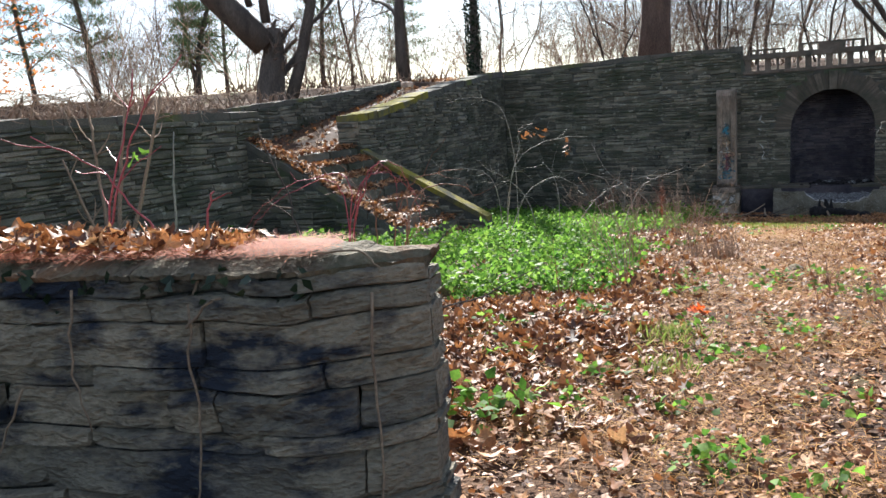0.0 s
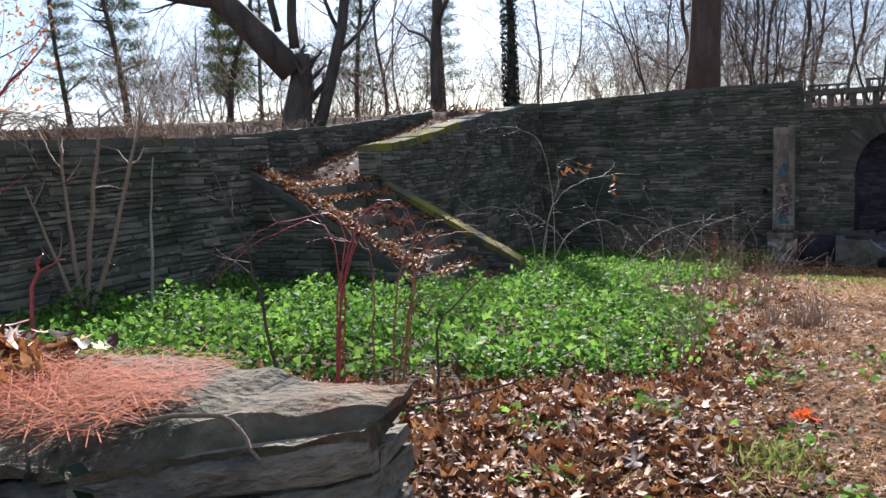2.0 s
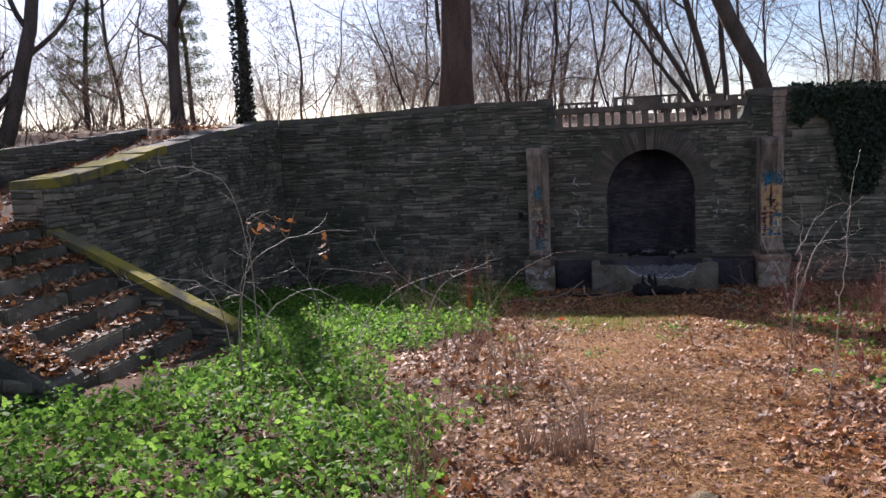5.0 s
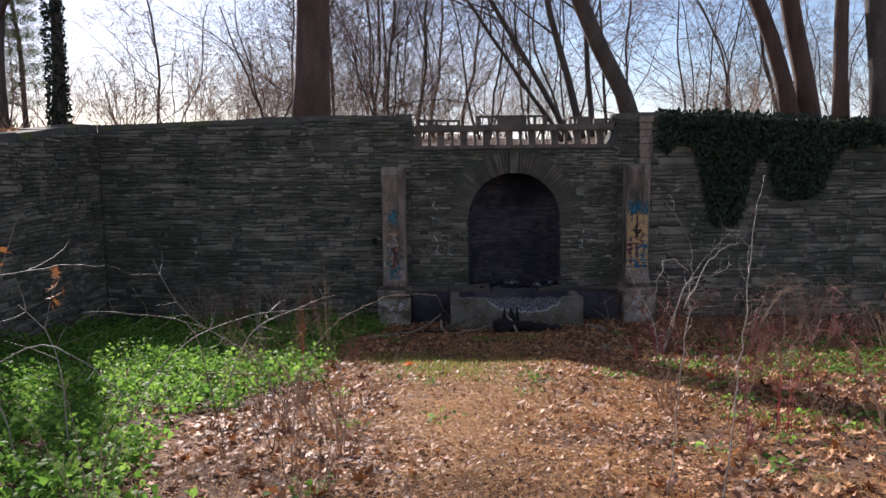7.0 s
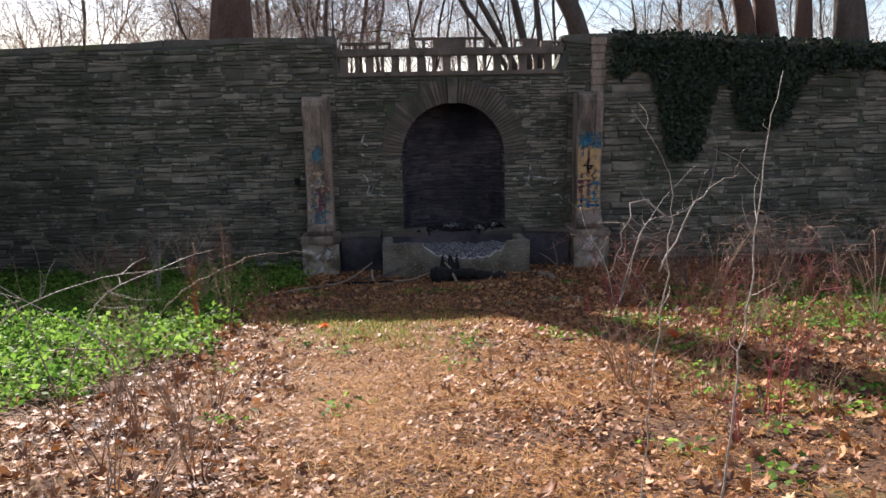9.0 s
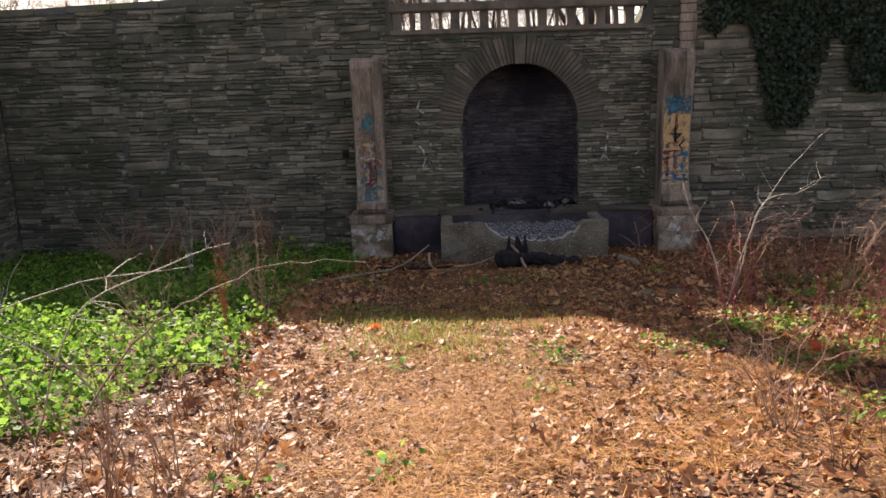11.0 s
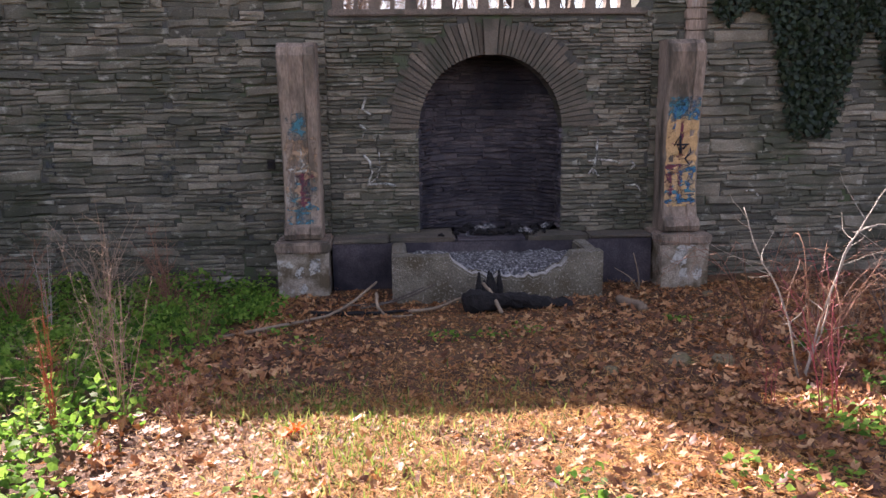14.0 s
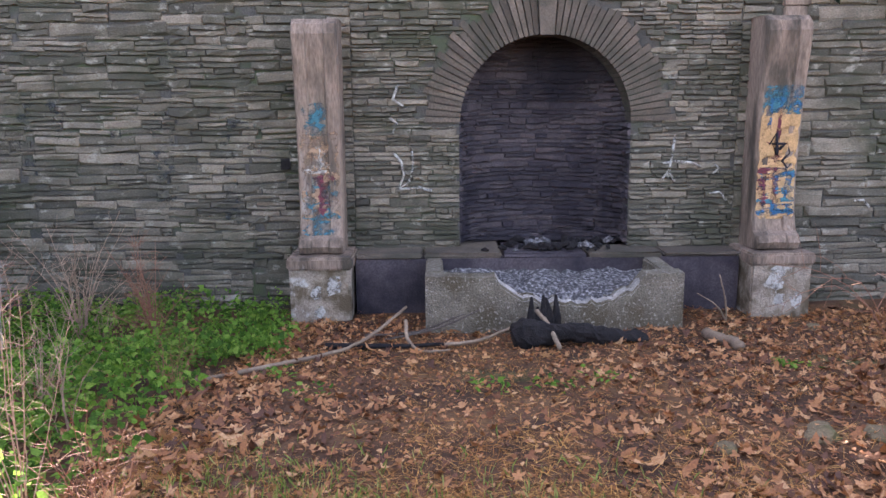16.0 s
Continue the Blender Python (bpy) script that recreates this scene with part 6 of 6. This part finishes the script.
def build_brush():
    """Tangled twigs over the west terrace's edge, and the beech with its orange leaves."""
    r = random.Random(97)
    for k, (u, v, s) in enumerate(((-9.3, -12.2, 0.9), (-9.5, -13.4, 1.1), (-9.4, -14.6, 1.2), (-9.6, -15.8, 1.2), (-9.9, -11.6, 0.8), (-10.4, -13.0, 1.1), (-10.6, -14.8, 1.2), (-12.3, -9.5, 0.9), (-12.5, -7.0, 0.9), (-12.2, -5.0, 0.8), (-9.6, -17.4, 1.1))):
        p = on_ground(u, v)
        st = []
        for i in range(24):
            a, ln = r.uniform(0, 6.28), s * r.uniform(0.6, 1.3)
            c, d = math.cos(a), math.sin(a)
            hh = 0.42 * s * r.uniform(0.5, 1.2)
            o = (p.x + r.uniform(-0.4, 0.4), p.y + r.uniform(-0.4, 0.4))
            st.append([(o[0], o[1], p.z - 0.05), (o[0] + 0.3 * ln * c, o[1] + 0.3 * ln * d, p.z + hh), (o[0] + 0.75 * ln * c, o[1] + 0.75 * ln * d, p.z + hh * 0.9), (o[0] + 1.1 * ln * c, o[1] + 1.1 * ln * d, p.z + hh * r.uniform(0.1, 0.6))])
        bush("brush", "heap of tangled brown twigs on the terrace edge", "brush", st, MAT_BRUSH, 0.007, 3, 0.35, 200 + k, "twig", group="brush on the terrace edge")
    b = on_ground(-13.5, -12.5)
    bt = tree("young beech still holding orange leaves", b, 4.2, 0.05, 210, clear=0.05, kids=(14, 7, 0, 0), levels=2, angle=(0.9, 1.4), lift=(0.02, 0.01, 0, 0))
    rng = np.random.default_rng(5)
    n = 2600
    hgt = rng.uniform(0.2, 3.6, n)
    a, rad = rng.uniform(0, 6.28, n), rng.uniform(0, 1, n) ** 0.6 * 1.9
    tier = np.round(hgt / 0.38) * 0.38 + rng.normal(0, 0.06, n)
    part("foliage", scatter_mesh("foliage", LEAVES[2:3], MAT_ORANGE, np.column_stack([rad * np.cos(a), rad * np.sin(a), tier + 0.3]), turns(rng, n, 0.5), rng.uniform(0.05, 0.1, n), rng), None, bt, "clinging orange beech leaves")
    # pines beyond the west terrace
    for k, (u, v, h) in enumerate(((-31, 8, 9), (-36, 2, 8), (-27, 22, 10), (-42, 14, 10), (-35, 20, 9), (-24, 28, 10), (-30, -2, 7), (-45, 6, 11), (-38, 27, 11), (-30, 14, 8))):
        t = tree("tall thin pine with tufted dark foliage", on_ground(u, v), h, 0.16, 230 + k, clear=0.15, kids=(16, 7, 0, 0), levels=2, angle=(0.9, 1.4), ratio=(0.26, 0.5, 0.5), lift=(0.02, 0.03, 0.03, 0.03))
        n = 3400
        z = h * rng.uniform(0.16, 1.0, n)
        lay = np.round(z / 0.9) * 0.9 + rng.normal(0, 0.16, n)
        a = rng.integers(0, 7, n) * 0.9 + lay * 1.7 + rng.normal(0, 0.22, n)
        rad = (0.25 + 0.42 * (h - lay) * 0.55).clip(0.2, 2.6) * rng.uniform(0.25, 1.0, n)
        part("foliage", scatter_mesh("foliage", [TUFT], MAT_NEEDLE, np.column_stack([rad * np.cos(a), rad * np.sin(a), lay + 0.2 * rad]), turns(rng, n, 1.0), rng.uniform(0.14, 0.3, n), rng), None, t, "tufts of pine needles")


build_brush()


def build_debris():
    r = random.Random(99)
    g = lambda u, v, h=0.0: tuple(on_ground(u, v) + Vector((0, 0, h)))

    def stick(label, pts, rad, mat, tw=0, name="branch", seed=0, end=0.45):
        line = smooth_line([g(*p) for p in pts], 5)
        base = line[0]
        mb = MB()
        n = len(line)
        q = [p - base + Vector([r.gauss(0, rad * 0.12) for _ in range(3)]) for p in line]
        mb.tube(q, [rad * (1 - (1 - end) * i / n) * r.uniform(0.9, 1.1) for i in range(n)], 8)
        ob = part(name, mb, mat, smooth=True)
        ob.matrix_world = Matrix.Translation(base)
        return tagged(ob, label, "branch")
    stick("long weathered branch propped on other sticks", [(-3.03, -2.5, 0.02), (-2.5, -2.1, 0.05), (-2.05, -1.6, 0.06), (-1.8, -1.2, 0.12), (-1.5, -0.78, 0.3)], 0.02, MAT_STICK, end=0.7)
    stick("bent pale stick lying on the leaves", [(-1.5, -0.95, 0.2), (-1.48, -1.15, 0.08), (-1.36, -1.45, 0.03), (-1.1, -1.45, 0.03)], 0.02, MAT_STICK)
    stick("straight pale stick leaning on the charred log", [(-1.15, -1.25, 0.03), (-0.8, -1.15, 0.08), (-0.4, -1.0, 0.2)], 0.018, MAT_STICK, end=0.8)
    stick("dark charred branch end", [(-2.2, -1.3, 0.03), (-1.7, -1.3, 0.04), (-1.15, -1.3, 0.05)], 0.03, MAT_CHAR_SHADE)
    stick("thin dark stick against the basin", [(-1.9, -0.85, 0.02), (-1.4, -0.8, 0.06), (-0.95, -0.75, 0.22)], 0.012, MAT_BARK)
    stick("thin dark stick against the basin", [(-1.7, -1.0, 0.02), (-1.2, -0.85, 0.1), (-0.8, -0.72, 0.26)], 0.012, MAT_BARK)
    stick("short sawn log lying among leaves", [(1.28, -1.05, 0.04), (1.36, -1.3, 0.04), (1.42, -1.55, 0.04)], 0.055, MAT_STICK, end=0.95, name="log")
    stick("peeled stick resting across the burnt log", [(-0.28, -0.98, 0.3), (-0.2, -1.2, 0.2), (-0.12, -1.38, 0.02)], 0.022, MAT_STICK, end=0.9)
    stick("thin twig by the console", [(1.75, -0.3, 0.02), (1.72, -0.32, 0.25), (1.66, -0.3, 0.5)], 0.012, MAT_STICK)
    stick("thin twig by the console", [(1.75, -0.3, 0.02), (1.6, -0.4, 0.2), (1.4, -0.4, 0.32)], 0.01, MAT_STICK)
    stick("fallen brown branch across the leaves", [(-3.9, -7.4, 0.3), (-3.2, -7.1, 0.22), (-2.5, -6.8, 0.1), (-2.1, -6.6, 0.02)], 0.005, MAT_CANEB, end=0.3)
    # burnt log: ragged, tapering to a splintered end
    line = [Vector(g(-0.52, -1.2, 0.12)), Vector(g(-0.3, -1.18, 0.13)), Vector(g(-0.05, -1.16, 0.13)), Vector(g(0.2, -1.15, 0.1)), Vector(g(0.45, -1.15, 0.06)), Vector(g(0.72, -1.12, 0.03))]
    mb = MB()
    fine = smooth_line(line, 5)
    mb.tube([p - fine[0] for p in fine], [0.125 * (1 - 0.75 * (i / len(fine)) ** 1.5) * r.uniform(0.88, 1.12) for i in range(len(fine))], 14)
    mb.v = [tuple(Vector(p) + 0.035 * noise.noise_vector(Vector(p) * 7) + 0.02 * noise.noise_vector(Vector(p) * 19)) for p in mb.v]
    ob = part("charred_log", mb, MAT_CHAR_SHADE, smooth=False)
    for i in range(10):
        sp = MB()
        q = fine[r.randrange(10, len(fine) - 2)] - fine[0]
        sp.tube([q, q + Vector((r.uniform(0.1, 0.25), r.uniform(-0.1, 0.02), r.uniform(-0.03, 0.05)))], [0.016, 0.005], 5)
        part("splinter", sp, MAT_CHAR_SHADE, ob)
    ob.matrix_world = Matrix.Translation(fine[0])
    tagged(ob, "black charred log splintering at one end", "log")
    ob = thing("charred_stump", "burnt jagged wood piece standing by the basin", "wood", Matrix.Translation(g(-0.2, -0.84)))
    for i in range(5):
        mb = MB()
        x = -0.14 + 0.07 * i
        mb.tube([(x, 0, 0.0), (x + 0.01, 0.01, 0.2), (x + r.uniform(-0.03, 0.03), 0.03, 0.3 + r.uniform(-0.05, 0.12))], [0.05, 0.045, 0.012], 7)
        part("splinter", mb, MAT_CHAR_SHADE, ob)
    # burnt scraps and ash on the sill of the niche
    heap = thing("ash_heap", "burnt scraps and pale ash strewn on the niche sill", "ash", W @ pose(0, 0.6, -0.94))
    for i in range(60):
        x, y = r.gauss(0, 0.4), r.uniform(-0.25, 0.35)
        q = r.uniform(0.012, 0.045)
        a = r.uniform(0, 3.1)
        mb = MB()
        mb.tube([(x - q * 2 * math.cos(a), y - q * 2 * math.sin(a), q * 0.7), (x, y, q * r.uniform(0.8, 1.5)), (x + q * 2 * math.cos(a), y + q * 2 * math.sin(a), q * 0.6)], [q * 0.6, q, q * 0.4], 6)
        part("scrap", mb, (MAT_CHAR_SHADE, MAT_CHAR_SHADE, MAT_CHAR_SHADE, MAT_ASH, MAT_CHAR_SHADE)[i % 5], heap)
    # ivy trailing over the parapet's front edge
    rng = np.random.default_rng(33)
    n = 150
    px = -rng.uniform(0.3, 2.6, n)
    pos = np.column_stack([px, rng.uniform(0.22, 0.34, n), 1.01 - np.abs(rng.normal(0, 0.06, n))])
    ob = new("trailing_ivy", scatter_mesh("trailing_ivy", IVYLEAF, MAT_WALLIVY, pos, turns(rng, n, 0.9), rng.uniform(0.025, 0.06, n), rng))
    ob.matrix_world = PARAPET
    tagged(ob, "small dark ivy leaves trailing over the parapet edge", "ivy", kind="stuff")
    # stones on the ground
    def rock(label, u, v, s, seed):
        bm = bmesh.new()
        bmesh.ops.create_icosphere(bm, subdivisions=3, radius=1)
        for p in bm.verts:
            k = 1 + 0.35 * noise.noise(p.co * 1.3 + Vector((seed, 0, 0))) + 0.1 * noise.noise(p.co * 4 + Vector((0, seed, 0)))
            p.co = Vector((p.co.x * s[0] * k, p.co.y * s[1] * k, p.co.z * s[2] * k))
        me = bpy.data.meshes.new("rock")
        bm.to_mesh(me)
        bm.free()
        me.materials.append(MAT_ROCK)
        ob = new("rock", me)
        ob.matrix_world = Matrix.Translation(on_ground(u, v) + Vector((0, 0, s[2] * 0.02))) @ pose(0, 0, 0, 0, 0, seed * 40)
        tagged(ob, label, "rock")
    rock("flat grey-green rock half sunk in leaves", 0.97, -3.93, (0.16, 0.09, 0.06), 1)
    rock("flat tan rock among the leaves", 1.3, -3.98, (0.15, 0.1, 0.05), 2)
    rock("small rounded stone in the litter", 0.35, -4.1, (0.07, 0.06, 0.05), 3)
    rock("dark stone at the edge of the ground cover", -3.8, -15.0, (0.1, 0.08, 0.09), 4)
    rock("loose stone by the console foot", 2.5, -0.6, (0.12, 0.08, 0.05), 5)
    rock("pale stone on the path side", -1.0, -13.2, (0.13, 0.09, 0.05), 6)
    # bright leaves
    rng = np.random.default_rng(21)
    for k, (u, v) in enumerate(((-2.04, -14.0), (-1.67, -15.64), (-1.85, -5.3), (2.3, -9.6), (1.7, -6.4))):
        n = 6
        me = scatter_mesh("red_leaf", LEAVES[:2], MAT_RED, rng.normal(0, 0.035, (n, 3)) * (1, 1, 0.4), turns(rng, n, 0.6), rng.uniform(0.07, 0.11, n), rng)
        ob = new("red_leaf", me)
        ob.matrix_world = Matrix.Translation(on_ground(u, v) + Vector((0, 0, 0.045)))
        tagged(ob, "bright orange-red fallen leaves", "leaf", kind="stuff")
    # low leafy sprig at the parapet's foot
    n = 60
    me = scatter_mesh("leafy_sprig", IVYLEAF, MAT_IVY, rng.normal(0, 1, (n, 3)) * (0.16, 0.12, 0.04) + (0, 0, 0.1), turns(rng, n, 0.5), rng.uniform(0.05, 0.1, n), rng)
    ob = new("leafy_sprig", me)
    ob.matrix_world = Matrix.Translation(on_ground(-2.42, -17.9))
    tagged(ob, "green leafy sprig at the parapet foot", "plant", kind="stuff")
    # white scrawls on the niche bay
    root = thing("graffiti", "white sprayed scrawls on the stones beside the niche", "graffiti", W)
    y = FACE_N - 0.045
    for pts in ([(-1.66, 0.12), (-1.58, 0.02), (-1.55, -0.12), (-1.62, -0.28)], [(-1.46, 0.14), (-1.45, -0.04), (-1.5, -0.2), (-1.62, -0.28), (-1.4, -0.26), (-1.25, -0.3)], [(-1.7, 0.5), (-1.62, 0.44), (-1.68, 0.3)], [(-1.6, 0.86), (-1.66, 0.7), (-1.55, 0.62)],
                [(1.42, 0.3), (1.4, 0.06), (1.36, -0.18)], [(1.3, -0.02), (1.45, 0.0), (1.64, -0.02), (1.72, -0.06)], [(1.3, -0.2), (1.36, -0.1), (1.44, -0.22)], [(1.86, -0.02), (1.92, -0.08), (1.86, -0.14)], [(1.8, -0.36), (1.95, -0.34), (2.02, -0.44)], [(3.46, -0.46), (3.56, -0.45), (3.64, -0.53)]):
        mb = MB()
        mb.tube([(a, y + r.uniform(-0.004, 0.004), b) for a, b in pts], [0.015 * r.uniform(0.7, 1.3) for _ in pts], 5)
        part("stroke", mb, MAT_CHALK, root, smooth=True)
    # faded dark lettering, past reading, on the wall before the first console
    root = thing("faded_graffiti", "large faded dark sprayed letters, past reading, on the stone wall", "graffiti", W)
    for u0, u1, z0, z1 in ((-5.73, -5.57, -0.09, 0.7), (-5.36, -5.23, 0.25, 0.66), (-5.6, -5.28, 0.65, 0.73), (-4.29, -4.07, -0.39, 0.57), (-3.55, -3.38, -0.68, 0.55), (-3.4, -3.08, 0.4, 0.49), (-3.14, -3.02, 0.13, 0.43), (-4.78, -4.62, -0.11, 0.39)):
        mb = MB()
        mb.box(u0, u1, FACE_N - 0.044, FACE_N - 0.02, z0, z1, 0.004)
        part("stroke", mb, MAT_FADED, root)
    # roots and vines on the parapet face
    for k, pts in enumerate(([(-0.72, -0.03, 1.0), (-0.74, -0.045, 0.8), (-0.73, -0.04, 0.5), (-0.78, -0.04, 0.2), (-0.82, -0.05, -0.02)], [(-0.74, -0.04, 0.82), (-0.66, -0.045, 0.9), (-0.6, -0.04, 0.92)], [(-1.15, -0.04, 0.95), (-1.2, -0.05, 0.7), (-1.16, -0.04, 0.45)], [(-0.14, 0.25, 0.9), (-0.16, 0.22, 0.6), (-0.15, 0.24, 0.2), (-0.18, 0.22, 0.0)], [(-1.4, -0.08, 0.6), (-1.5, -0.1, 0.45), (-1.62, -0.1, 0.25)], [(-0.5, 0.02, 1.07), (-0.35, 0.1, 1.06), (-0.2, 0.25, 1.03), (-0.12, 0.3, 0.98)])):
        line = smooth_line([(x, nose(x) - 0.025 if z < 1.0 else nose(x) + 0.06, min(z, 1.035)) for x, y, z in pts], 5)
        mb = MB()
        mb.tube([p + Vector((r.gauss(0, 0.006), r.gauss(0, 0.003), 0)) for p in line], [0.0055 * (1 - 0.5 * i / len(line)) for i in range(len(line))], 5)
        ob = part("vine", mb, MAT_STICK, smooth=True)
        ob.matrix_world = PARAPET
        tagged(ob, "thin dry vine clinging to the parapet", "vine")


build_debris()
